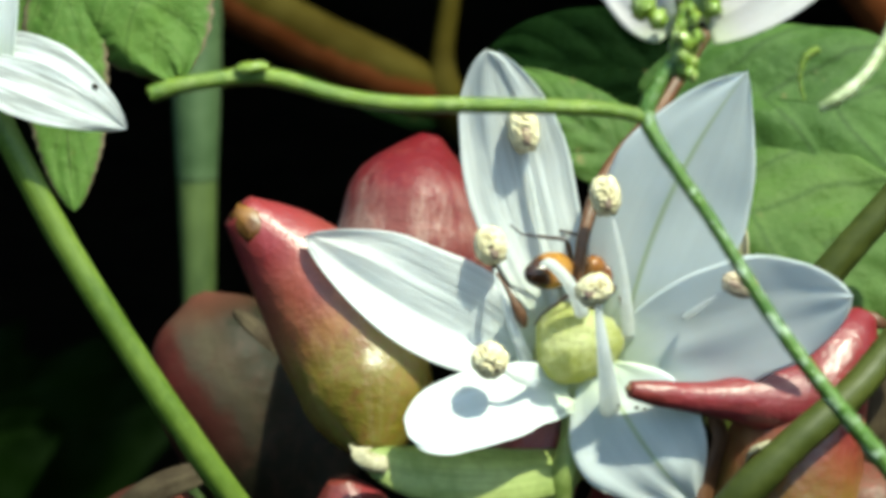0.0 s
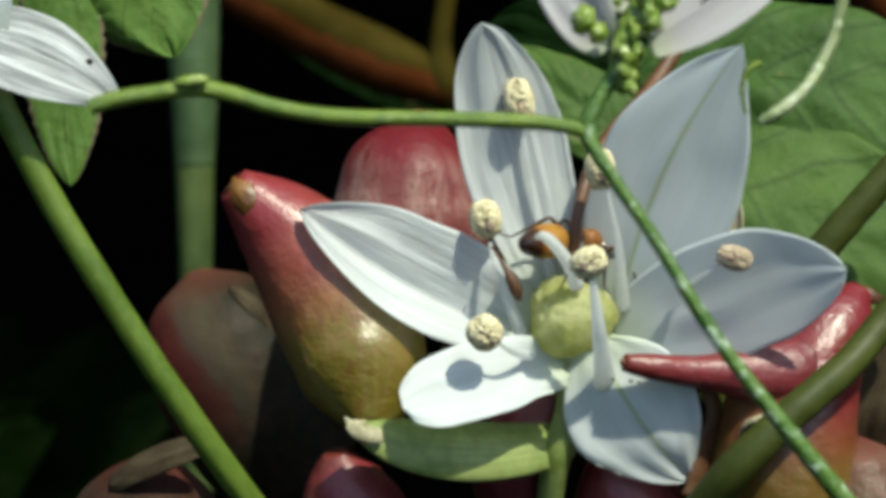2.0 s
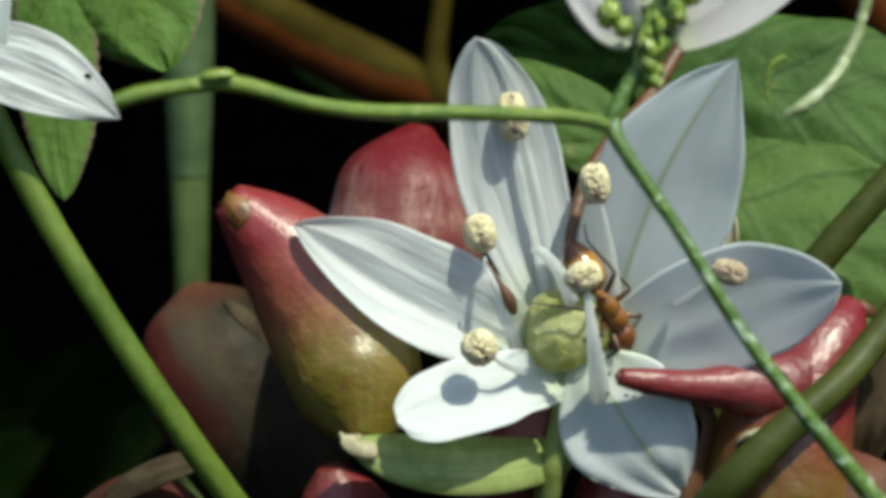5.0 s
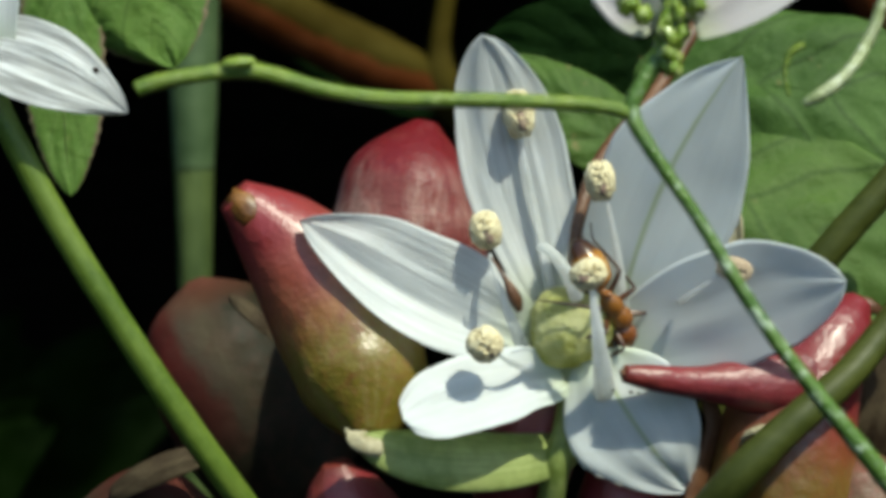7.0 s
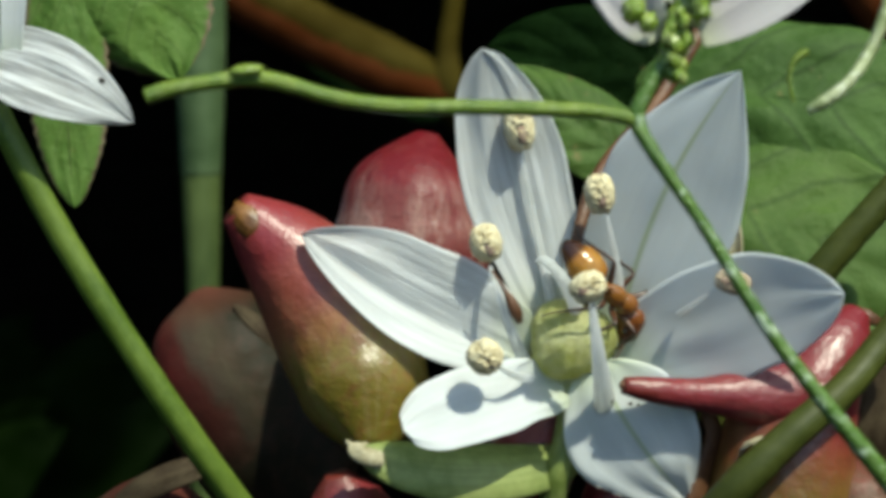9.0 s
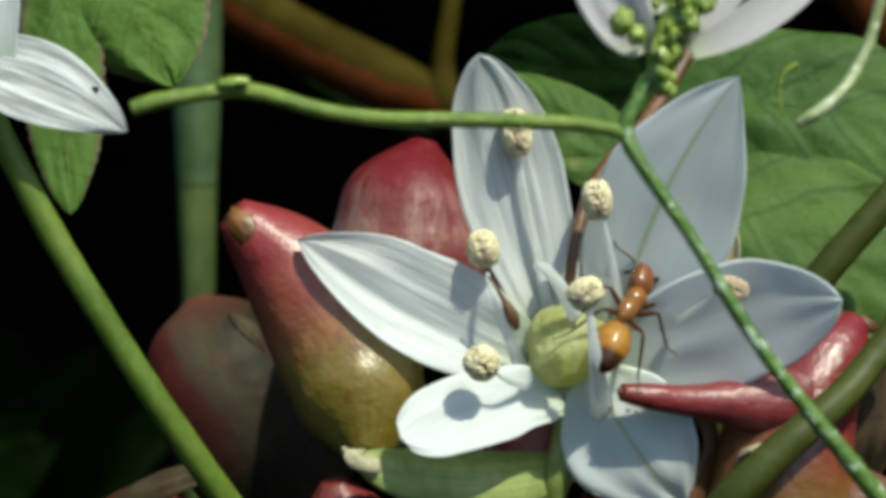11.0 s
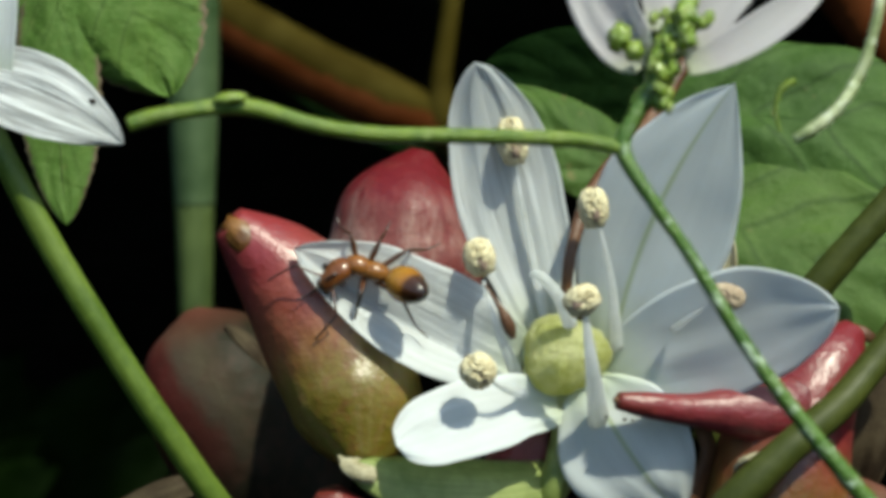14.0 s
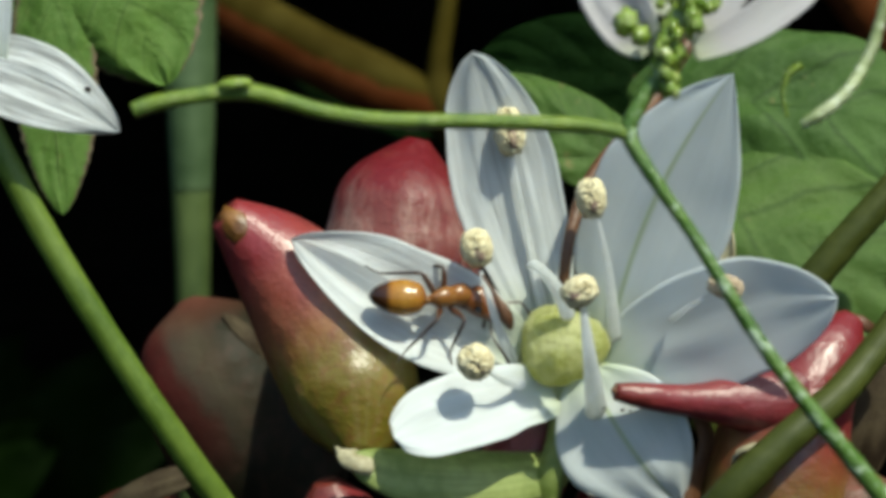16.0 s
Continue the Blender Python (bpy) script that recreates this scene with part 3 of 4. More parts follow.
def blade(base, ctrl, tip, width, facing, rise=0.8, fall=0.8, root=0.3, cup=0.0, arch=0.0, keel=0.0, ripple=0.0, lobes=0.0, teeth=0,
          skew=0.0, veins=0, thick=0.00006, nu=34, nv=16, seed=1, quilt=0.0, crease=0.0, bm=None):
    """A petal or leaflet: a bent spine with a tapering width, cupped, with a thickness and a rim."""
    bm = bm or bmesh.new()
    uv = bm.loops.layers.uv.verify()
    b, c, e = Vector(base), Vector(ctrl), Vector(tip)
    peak = (rise / (rise + fall)) ** rise * (fall / (rise + fall)) ** fall
    front, back = [], []
    for i in range(nu + 1):
        s = i / nu
        p = b * (1 - s) ** 2 + c * (2 * s * (1 - s)) + e * s * s
        t = ((c - b) * (1 - s) + (e - c) * s).normalized()
        side = t.cross(facing).normalized()
        n = side.cross(t)
        w = width * ((s ** rise) * ((1 - s) ** fall) / peak * (1 - root * (1 - s) ** 3) + root * (1 - s) ** 3)
        rf, rb = [], []
        for j in range(nv + 1):
            v = 2 * j / nv - 1
            ww = w * (1 + skew * (1 if v > 0 else -1))
            if lobes or teeth:
                edge = abs(v) ** 1.5
                ww *= 1 + edge * (lobes * noise.noise(Vector((s * 5 + seed * 3.7, v * 0.6, seed))) + (0.10 * (1 - abs((s * teeth) % 1 * 2 - 1)) if teeth else 0))
            lift = cup * w * v * v + keel * w * abs(v) + arch * width * math.sin(math.pi * s)
            lift += ripple * width * noise.noise(Vector((v * 2.2 + seed * 5.3, s * 3.1, seed * 1.7)))
            if crease:
                lift += crease * width * noise.noise(Vector((v * 7.5 + seed * 2.9, s * 1.4, seed * 0.9))) * (1 - s ** 4)
            if veins:
                ph = (s * veins - abs(v) * 0.9 * veins * 0.33) % 1.0
                lift += quilt * width * (math.sin(math.pi * ph) ** 0.6) * min(1, abs(v) * 4) * (1 - 0.4 * abs(v))
            q = p + side * (v * ww) + n * lift
            th = thick * (1 - 0.6 * abs(v) ** 4)
            rf.append(bm.verts.new(q + n * th * 0.5))
            rb.append(bm.verts.new(q - n * th * 0.5))
        front.append(rf)
        back.append(rb)

    def face(vs, uvs):
        try:
            q = bm.faces.new(vs)
        except ValueError:
            return
        for loop, u in zip(q.loops, uvs):
            loop[uv].uv = u
    for i in range(nu):
        for j in range(nv):
            u = [(a / nv, k / nu) for a, k in ((j, i), (j + 1, i), (j + 1, i + 1), (j, i + 1))]
            face((front[i][j], front[i][j + 1], front[i + 1][j + 1], front[i + 1][j]), u)
            face((back[i][j], back[i + 1][j], back[i + 1][j + 1], back[i][j + 1]), [u[0], u[3], u[2], u[1]])
        for j, e0 in ((0, 0.0), (nv, 1.0)):
            face((front[i][j], front[i + 1][j], back[i + 1][j], back[i][j]), [(e0, i / nu), (e0, (i + 1) / nu), (e0, (i + 1) / nu), (e0, i / nu)])
    for i, e0 in ((0, 0.0), (nu, 1.0)):
        for j in range(nv):
            face((front[i][j], front[i][j + 1], back[i][j + 1], back[i][j]), [(j / nv, e0), ((j + 1) / nv, e0), ((j + 1) / nv, e0), (j / nv, e0)])
    return bm


def bulb(base, ctrl, tip, radii, lumps=0.05, seed=1, sides=40, steps=56, flat=1.0):
    """A bulbil: an egg with a drawn-out tip round a bent axis."""
    b, c, e = Vector(base), Vector(ctrl), Vector(tip)
    pts = [b * (1 - s) ** 2 + c * (2 * s * (1 - s)) + e * s * s for s in (0, 0.2, 0.4, 0.6, 0.8, 1)]
    bm = tube(pts, radii, sides, steps, 0.0, seed, None, flat)
    for v in bm.verts:
        k = noise.noise(v.co * 700 + Vector((seed, 0, 0)))
        k2 = noise.noise(v.co * 250 + Vector((0, seed * 2.0, 0)))
        v.co += NEAR * (k * 0.00006 * lumps / 0.05) + RIGHT * (k2 * 0.00018 * lumps / 0.05)
    return bm


def ball(centre, axes, radii, lumps=0.0, seed=0, bm=None, level=3, lobes=0, lobe=0.0):
    """A rounded body with three half-lengths along three directions; UV runs along the first."""
    bm = bm or bmesh.new()
    uv = bm.loops.layers.uv.verify()
    x = Vector(axes[0]).normalized()
    y = (Vector(axes[1]) - x * x.dot(Vector(axes[1]))).normalized()
    z = x.cross(y)
    made = bmesh.ops.create_icosphere(bm, subdivisions=level, radius=1.0)["verts"]
    unit = {v: v.co.copy() for v in made}
    for v in made:
        u = unit[v]
        k = 1 + lumps * noise.noise(u * 4.2 + Vector((seed * 3.1, seed, 0)))
        if lobes:
            k *= 1 + lobe * math.cos(lobes * math.atan2(u.z, u.y)) * (1 - u.x * u.x)
        v.co = Vector(centre) + (x * (u.x * radii[0]) + y * (u.y * radii[1]) + z * (u.z * radii[2])) * k
    mine = set(made)
    for f in bm.faces:
        if f.verts[0] in mine:
            for loop in f.loops:
                u = unit[loop.vert]
                loop[uv].uv = (0.5 + 0.5 * u.y, 0.5 + 0.5 * u.x)
    return bm


# ---- ground and hedge ----
def soil_material():
    m, t, p = nodes_of("soil_shaded")
    # Far darker than soil is: the hollow's shade is put into the colour.
    c = ramp(t, noise_at(t, 30, 6), [(0.3, (0.002, 0.0018, 0.001)), (0.7, (0.008, 0.006, 0.003))])
    t.links.new(c, p.inputs["Base Color"])
    p.inputs["Roughness"].default_value = 0.95
    p.inputs["Specular IOR Level"].default_value = 0.03
    bump(t, p, noise_at(t, 90, 6), 0.8, 0.01)
    return m


def build_ground():
    bm = bmesh.new()
    n, reach = 40, 30.0
    grid = []
    for i in range(n + 1):
        row = []
        for j in range(n + 1):
            a, b = (i / n * 2 - 1), (j / n * 2 - 1)
            x, y = math.copysign(abs(a) ** 3, a) * reach, math.copysign(abs(b) ** 3, b) * reach
            row.append(bm.verts.new((x, y, 0.02 * noise.noise(Vector((x * 3, y * 3, 0))))))
        grid.append(row)
    for i in range(n):
        for j in range(n):
            bm.faces.new((grid[i][j], grid[i + 1][j], grid[i + 1][j + 1], grid[i][j + 1]))
    tagged(part("ground", bm, soil_material()), "soil with the shade of the plants put into its dark colour", "ground", kind="structure")


def leaf_cards(bm, rng, centre, spread_by, count, length, tilt):
    """Many small pointed leaves, each with a fold along its middle."""
    for _ in range(count):
        c = Vector([centre[k] + rng.uniform(-spread_by[k], spread_by[k]) for k in range(3)])
        m = Euler((rng.gauss(0, tilt), rng.gauss(0, tilt), rng.uniform(0, 6.283))).to_matrix()
        l = length * rng.uniform(0.6, 1.3)
        w = l * rng.uniform(0.22, 0.34)
        rows = []
        for s, k in ((0, 0.12), (0.25, 0.85), (0.55, 1.0), (0.8, 0.6), (1, 0.03)):
            z = -0.25 * l * s * s
            rows.append([bm.verts.new(c + m @ Vector((s * l, v * k * w, z + abs(v) * 0.2 * w))) for v in (-1, 0, 1)])
        for a, b in zip(rows, rows[1:]):
            for j in (0, 1):
                bm.faces.new((a[j], a[j + 1], b[j + 1], b[j]))


def build_shade_hedge():
    """The thicket behind the flower head; its unseen roof and outer ring are added to keep the hollow dark."""
    rng = random.Random(5)
    hedge = thing("hedge", (0.1, 0.5, 0.0), "added leafy thicket, mostly unseen, that blocks light from the ground behind the flower", "hedge", kind="stuff")
    bm = bmesh.new()
    for k in range(26):
        x, y = rng.choice((rng.uniform(-0.9, -0.3), rng.uniform(0.3, 1.1))), rng.uniform(0.42, 1.3)
        top = (x + rng.uniform(-0.12, 0.12), y - rng.uniform(0.0, 0.25), rng.uniform(0.5, 0.75))
        tube([(x, y, -0.02), (x + rng.uniform(-0.05, 0.05), y, 0.25), top], [0.006, 0.005, 0.002], 7, 14, bm=bm)
    part("stem", bm, RED_STALK, hedge)
    bm = bmesh.new()
    # Unseen leaf roof, added to block the sun from the hollow.
    leaf_cards(bm, rng, (0.15, 0.80, 0.50), (1.15, 0.62, 0.08), 9500, 0.085, 0.35)
    leaf_cards(bm, rng, (0.1, 1.2, 0.30), (1.1, 0.22, 0.30), 2600, 0.08, 0.9)
    # Unseen ring around the viewer, added to cut low sky light.
    for k in range(20):
        a = radians(150 + 240 * k / 19)
        leaf_cards(bm, rng, (1.25 * math.cos(a), 0.1 + 1.25 * math.sin(a), 0.36), (0.22, 0.22, 0.36), 260, 0.12, 0.8)
    part("foliage", bm, LEAF_SHADED, hedge)


def build_grass():
    """Blades low behind the flower head, out of focus."""
    rng = random.Random(8)
    bm = bmesh.new()
    for k in range(26):
        x, d = rng.uniform(-350, 200), rng.uniform(-270, -200)
        y = rng.uniform(640, 800)
        tip = at(x + rng.uniform(60, 260), y + rng.uniform(-90, 40), d + rng.uniform(-6, 10))
        base = at(x - 240, 1150, d - 12)
        mid = (base + tip) * 0.5 + UP * 0.006
        blade(base, mid, tip, size(rng.uniform(90, 170), d), way(rng.uniform(-0.4, 0.4), 0.5, 0.8), 0.3, 0.8, 0.6, keel=0.25, nu=10, nv=4, bm=bm)
    # Near-black green stands in for shade on blades the sun still reaches.
    ob = part("grass", bm, plant_material("grass_green_shaded", (0.0006, 0.0025, 0.0001), (0.004, 0.012, 0.0004), 25, 0.9, 0.3, 0.1, 0.03))
    tagged(ob, "green grass blades with the dimness of shade put into their colour", "grass", kind="stuff")


# ---- the umbel: flower, bulbils, bracts ----
def petal(parent, base, ctrl, tip, width, facing, material=None, label="", **more):
    d = (base[2] + tip[2]) / 2
    bm = blade(at(*base), at(*ctrl), at(*tip), size(width, d), way(*facing), **more)
    return part("petal", bm, material or WHITE, parent, label)


def stamen(parent, base, ctrl, tip, radius, anther, axis, half, seed, tint=FILAMENT, dust=POLLEN):
    d = tip[2]
    f = part("filament", tube([at(*base), at(*ctrl), at(*tip)], [size(radius * 1.5, d), size(radius * 0.9, d), size(radius * 0.4, d)], 10, 18, flat=0.7), tint, parent)
    bm = bmesh.new()
    c, ax = at(*anther), way(*axis)
    sidew = ax.cross(NEAR).normalized()
    big, small = size(half[0], d), size(half[1], d)
    for k in (-1, 1):
        ball(c + sidew * (k * small * 0.42), (ax, sidew), (big, small * 0.66, small * 0.8), 0.15, seed=seed + k, bm=bm, level=3)
    rng = random.Random(seed)
    for _ in range(420):
        u = Vector((rng.gauss(0, 1), rng.gauss(0, 1), rng.gauss(0, 1))).normalized()
        g = c + ax * (u.x * big * 0.97) + sidew * (u.y * small) + ax.cross(sidew) * (u.z * small * 0.85)
        ball(g, (ax, sidew), (small * rng.uniform(0.07, 0.20),) * 3, 0, bm=bm, level=1)
    a = part("anther", bm, dust, f, "cream anther dusted with pollen")
    bm = ball(c - ax * (big * 0.28) + NEAR * (small * 0.22) + sidew * (small * 0.1), (ax, sidew), (big * 0.55, small * 0.50, small * 0.78), 0.2, seed=seed + 5)
    part("anther_slit", bm, PURPLE, f, "brownish purple slit of the anther")
    return f


def build_flower():
    fl = thing("flower", at(1020, 700, -1), "open white wild garlic flower with six pointed petals", "flower", "white flowers")
    petal(fl, (982, 585, 0.2), (900, 320, -0.5), (846, 86, 2.3), 97, (0.1, -0.15, 0.95), WHITE_FIBRE, rise=0.75, fall=0.62, root=0.42, cup=0.14, ripple=0.12, lobes=0.08, seed=2, nu=60, nv=30, crease=0.030)
    petal(fl, (1085, 605, 0.0), (1128, 345, 2.0), (1304, 122, 4.3), 134, (-0.30, -0.25, 0.92), WHITE_RIB, skew=0.09, rise=0.8, fall=0.95, root=0.28, cup=0.05, keel=-0.22, ripple=0.05, lobes=0.06, seed=3, nu=50, nv=24, crease=0.003)
    petal(fl, (1075, 650, 0.2), (1280, 545, 2.2), (1488, 519, 4.3), 114, (-0.25, -0.30, 0.92), WHITE_SMOOTH, rise=0.7, fall=0.66, root=0.4, cup=0.06, ripple=0.035, lobes=0.08, seed=4, nu=50, nv=24, crease=0.002)
    petal(fl, (1048, 648, 1.3), (1105, 782, 1.8), (1214, 892, 0.0), 118, (0.0, -0.22, 0.95), WHITE_RIB, rise=0.68, fall=0.85, root=0.24, cup=-0.06, keel=0.08, ripple=0.10, lobes=0.08, seed=5, nu=50, nv=24, crease=0.006)
    petal(fl, (990, 690, 1.4), (850, 697, 3.0), (705, 766, 4.0), 71, (0.2, 0.45, 0.88), WHITE, rise=0.45, fall=0.36, root=0.4, cup=0.14, ripple=0.14, lobes=0.12, seed=6, nu=50, nv=24, crease=0.012)
    petal(fl, (925, 636, 0.5), (735, 590, 0.5), (523, 413, 1.45), 95, (0.15, 0.13, 0.94), WHITE_FIBRE, skew=0.28, rise=0.6, fall=0.70, root=0.5, cup=0.0, keel=0.56, ripple=0.10, lobes=0.08, seed=7, nu=60, nv=30, crease=0.030)
    # ovary and style
    bm = ball(at(1001, 602, 1.2), (way(-0.1, 0.45, 0.9), RIGHT), (size(66), size(76), size(70)), 0.06, seed=3, level=5, lobes=3, lobe=0.09)
    part("receptacle", ball(at(1005, 642, -0.3), (way(0.0, 0.35, 0.95), RIGHT), (size(50), size(108), size(84)), 0.12, seed=6, lobes=6, lobe=0.10), THROAT, fl, "pale greenish throat where the petals join")
    part("ovary", bm, OVARY, fl, "glossy yellow-green lobed ovary")
    part("style", tube([at(1012, 548, 2.4), at(992, 500, 3.2), at(958, 462, 3.4), at(940, 462, 3.2)], [size(13), size(11), size(9), size(4)], 10, 20), FILAMENT, fl)
    # stamens
    stamen(fl, (980, 600, 0.4), (945, 430, 0.45), (912, 262, 1.1), 9, (909, 224, 1.5), (-0.15, 1, 0.2), (42, 25), 11)
    stamen(fl, (1095, 590, 0.8), (1085, 480, 2.0), (1065, 380, 2.9), 10, (1053, 342, 3.1), (-0.1, 1, 0.3), (35, 25), 12)
    stamen(fl, (922, 650, 0.9), (888, 565, 1.9), (858, 470, 1.75), 10, (851, 430, 1.9), (-0.2, 1, 0.3), (33, 26), 13)
    stamen(fl, (930, 672, 2.2), (895, 662, 3.4), (862, 640, 3.9), 7, (849, 631, 4.2), (-0.5, 0.6, 0.6), (33, 29), 14)
    stamen(fl, (1062, 716, 1.6), (1050, 620, 3.8), (1038, 528, 4.6), 16, (1032, 506, 4.7), (0.9, 0.45, 0.3), (32, 25), 15)
    stamen(fl, (1195, 556, 2.0), (1235, 527, 3.0), (1270, 506, 3.7), 6, (1290, 498, 4.0), (1, -0.25, 0.2), (31, 20), 16, dust=POLLEN_OLD)
    for x, y, d, r in ((1108, 716, 1.95, 4), (1122, 718, 1.95, 3), (1075, 712, 1.95, 3)):
        part("speck", ball(at(x, y, d), (RIGHT, UP), (size(r), size(r * 0.7), size(r * 0.6)), 0.3, level=2), SPECK, fl, "dark speck of dirt")
    # stalk under the flower
    part("stalk", tube([at(1020, 670, 0.0), at(1000, 770, 0.2), at(975, 860, 0.2), at(950, 1040, -2)], [size(34), size(28), size(25), size(26)], 14, 24), BRACT, fl)
    return fl


def bulbil(base, ctrl, tip, radii, material, label, seed, part_name="body", **more):
    d = (base[2] + tip[2]) / 2
    b = thing("bulbil", at(*base), label, "bulbil", "bulbils of the flower head")
    part(part_name, bulb(at(*base), at(*ctrl), at(*tip), [size(r, d) for r in radii], seed=seed, **more), material, b)
    return b


def build_bulbils():
    red = bulbil((650, 800, 1.3), (648, 574, -2.3), (410, 368, 0.1), (30, 108, 124, 128, 116, 86, 34), RED_BULBIL, "plump red bulbil fading to olive yellow at its base", 1)
    part("tip_scar", ball(at(428, 392, 0.56), (way(0.62, -0.75, 0.20), way(0.75, 0.62, 0.1)), (size(42), size(26), size(18)), 0.25, seed=3), SCAR, red, "amber dried tip scar")
    part("root", tube([at(640, 790, 2.4), at(615, 792, 2.8), at(602, 780, 2.9)], [size(6), size(7), size(2)], 9, 20, 0.4, 5), CREAM, red, "shrivelled whitish root at its base")
    bulbil((735, 620, -7.0), (690, 450, -7.0), (748, 240, -7.4), (60, 130, 140, 134, 112, 20), PALE_BULBIL, "rounded crimson bulbil with a pale streaked belly", 2)
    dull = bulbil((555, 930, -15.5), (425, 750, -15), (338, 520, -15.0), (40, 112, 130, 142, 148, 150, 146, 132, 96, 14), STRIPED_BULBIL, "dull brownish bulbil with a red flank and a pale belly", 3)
    part("dry_skin", blade(at(482, 640, -12.6), at(458, 582, -12.2), at(402, 548, -12.9), size(17, -12), way(0.4, 0.3, 0.85), 0.5, 0.5, 0.5, cup=-0.3, ripple=0.2, thick=0.0001, seed=8), HUSK, dull, "tan peeling skin")
    horned = bulbil((1380, 1020, -1.2), (1345, 770, 0.3), (1516, 552, -0.8), (60, 128, 138, 132, 120, 104, 84, 60, 20), OLIVE_BULBIL, "olive-red bulbil drawn out into a blunt crimson horn", 4)
    part("horn", bulb(at(1455, 690, -0.4), at(1285, 716, 1.9), at(1094, 683, 2.7), [size(r, 0) for r in (60, 68, 66, 54, 40, 30, 25, 22, 15)], seed=5), HORN_BULBIL, horned, "crimson horn")
    part("horn_tip", ball(at(1093, 682, 2.7), (way(-1, 0.05, 0.2), UP), (size(5), size(7), size(6)), 0.2, seed=2), BROWN, horned, "brown blunt tip")
    bulbil((640, 1010, -1.0), (610, 930, 0.0), (585, 842, 0.5), (50, 90, 92, 78, 56, 22), HORN_BULBIL, "small red bulbil under the green bract", 6)
    bulbil((880, 940, -3.0), (930, 820, -2.0), (985, 700, -1.0), (50, 82, 84, 72, 50, 18), HORN_BULBIL, "dark red bulbil behind the white petal", 7)
    bulbil((1120, 1010, -2.5), (1110, 930, -2.0), (1060, 815, -1.4), (60, 90, 96, 86, 60, 20), HORN_BULBIL, "dark red bulbil beneath the lowest petal", 8)
    bulbil((1520, 1010, -1.0), (1500, 920, -0.6), (1490, 812, -0.8), (60, 120, 130, 122, 104, 84, 20), BROWN_BULBIL, "brownish pink bulbil with papery skin", 9)
    bulbil((250, 1020, -6.0), (255, 930, -6.0), (262, 846, -6.0), (60, 130, 136, 126, 104, 70, 20), SHADED_BULBIL, "brown bulbil wrapped in a dry husk", 10)
    bulbil((910, 572, 2.0), (900, 530, 2.4), (862, 478, 2.2), (5, 11, 10, 5, 3, 2.5), BROWN, "slender red bulbil between two petals", 11)


def build_bracts():
    b = thing("bract", at(800, 840, 0), "green bract with a creamy shrivelled tip", "bract")
    part("blade", blade(at(1005, 812, -0.3), at(820, 856, 2.4), at(625, 800, 2.9), size(58), way(0.1, 0.5, 0.85), 0.5, 0.5, 0.5, cup=-0.35, ripple=0.06, thick=0.00025, seed=4), BRACT, b)
    part("tip", blade(at(668, 812, 3.1), at(640, 812, 3.3), at(606, 792, 2.9), size(17), way(0, 0.5, 0.85), 0.3, 0.4, 0.7, cup=-0.3, ripple=0.2, thick=0.0002, nu=14, nv=8, seed=9), CREAM, b, "creamy shrivelled tip")
    h = thing("husk", at(1345, 800, 0), "curled papery cream husk edge", "husk", "papery husks")
    part("curl", tube([at(1302, 814, 1.3), at(1312, 794, 1.8), at(1340, 780, 2.0), at(1384, 776, 1.7)], [size(4), size(10), size(11), size(4)], 8, 20, 0.3, 2, flat=0.6), CREAM, h)
    h = thing("husk", at(1540, 740, -2), "dry pale husk sheet beside the stalks", "husk", "papery husks")
    part("sheet", blade(at(1500, 860, -2.5), at(1545, 760, -1.5), at(1585, 590, -2), size(52), way(-0.3, 0.2, 0.9), 0.6, 0.6, 0.6, cup=0.4, ripple=0.2, seed=12, thick=0.0001), HUSK, h)
    h = thing("husk", at(1285, 450, -1), "tan withered husk behind a white petal", "husk", "papery husks")
    part("sheet", blade(at(1262, 560, -1.5), at(1292, 470, -1.2), at(1290, 385, -1.8), size(26), way(-0.4, 0.1, 0.9), 0.5, 0.5, 0.6, cup=0.5, ripple=0.25, seed=15, thick=0.0001), CREAM, h)
    h = thing("husk", at(1520, 565, -1), "dark red withered leaf edge behind a petal tip", "husk", "papery husks")
    part("rim", tube([at(1455, 548, -2.5), at(1500, 552, -1.8), at(1536, 566, -1.6), at(1562, 582, -2.2)], [size(4), size(11), size(12), size(4)], 8, 26, 0.4, 6, flat=0.5), BROWN, h)
    h = thing("husk", at(300, 860, -5), "torn straw-coloured husk over a brown bulbil", "husk", "papery husks")
    part("sheet", blade(at(190, 900, -4), at(250, 845, -3), at(368, 824, -3.5), size(30), way(0, 0.5, 0.8), 0.5, 0.4, 0.5, cup=-0.3, ripple=0.2, seed=13, thick=0.0001), HUSK, h)
    h = thing("husk", at(1240, 740, 0), "dark dried husk rim behind the lowest petal", "husk", "papery husks")
    part("rim", tube([at(1205, 712, 0.2), at(1240, 724, 0.3), at(1255, 775, 0.1), at(1235, 850, 0), at(1215, 920, 0)], [size(6), size(14), size(17), size(19), size(22)], 10, 26, 0.3, 4, flat=0.4), BROWN, h)


def stalk(name, points, radii, material, label, lumps=0.04, seed=1, **more):
    s = thing(name, at(*points[-1]), label, "stalk", "stalks of the flower head" if name == "flower_stalk" else "")
    d = sum(p[2] for p in points) / len(points)
    part("stem", tube([at(*p) for p in points], [size(r, d) for r in radii], 16, 60, lumps, seed, **more), material, s)
    return s


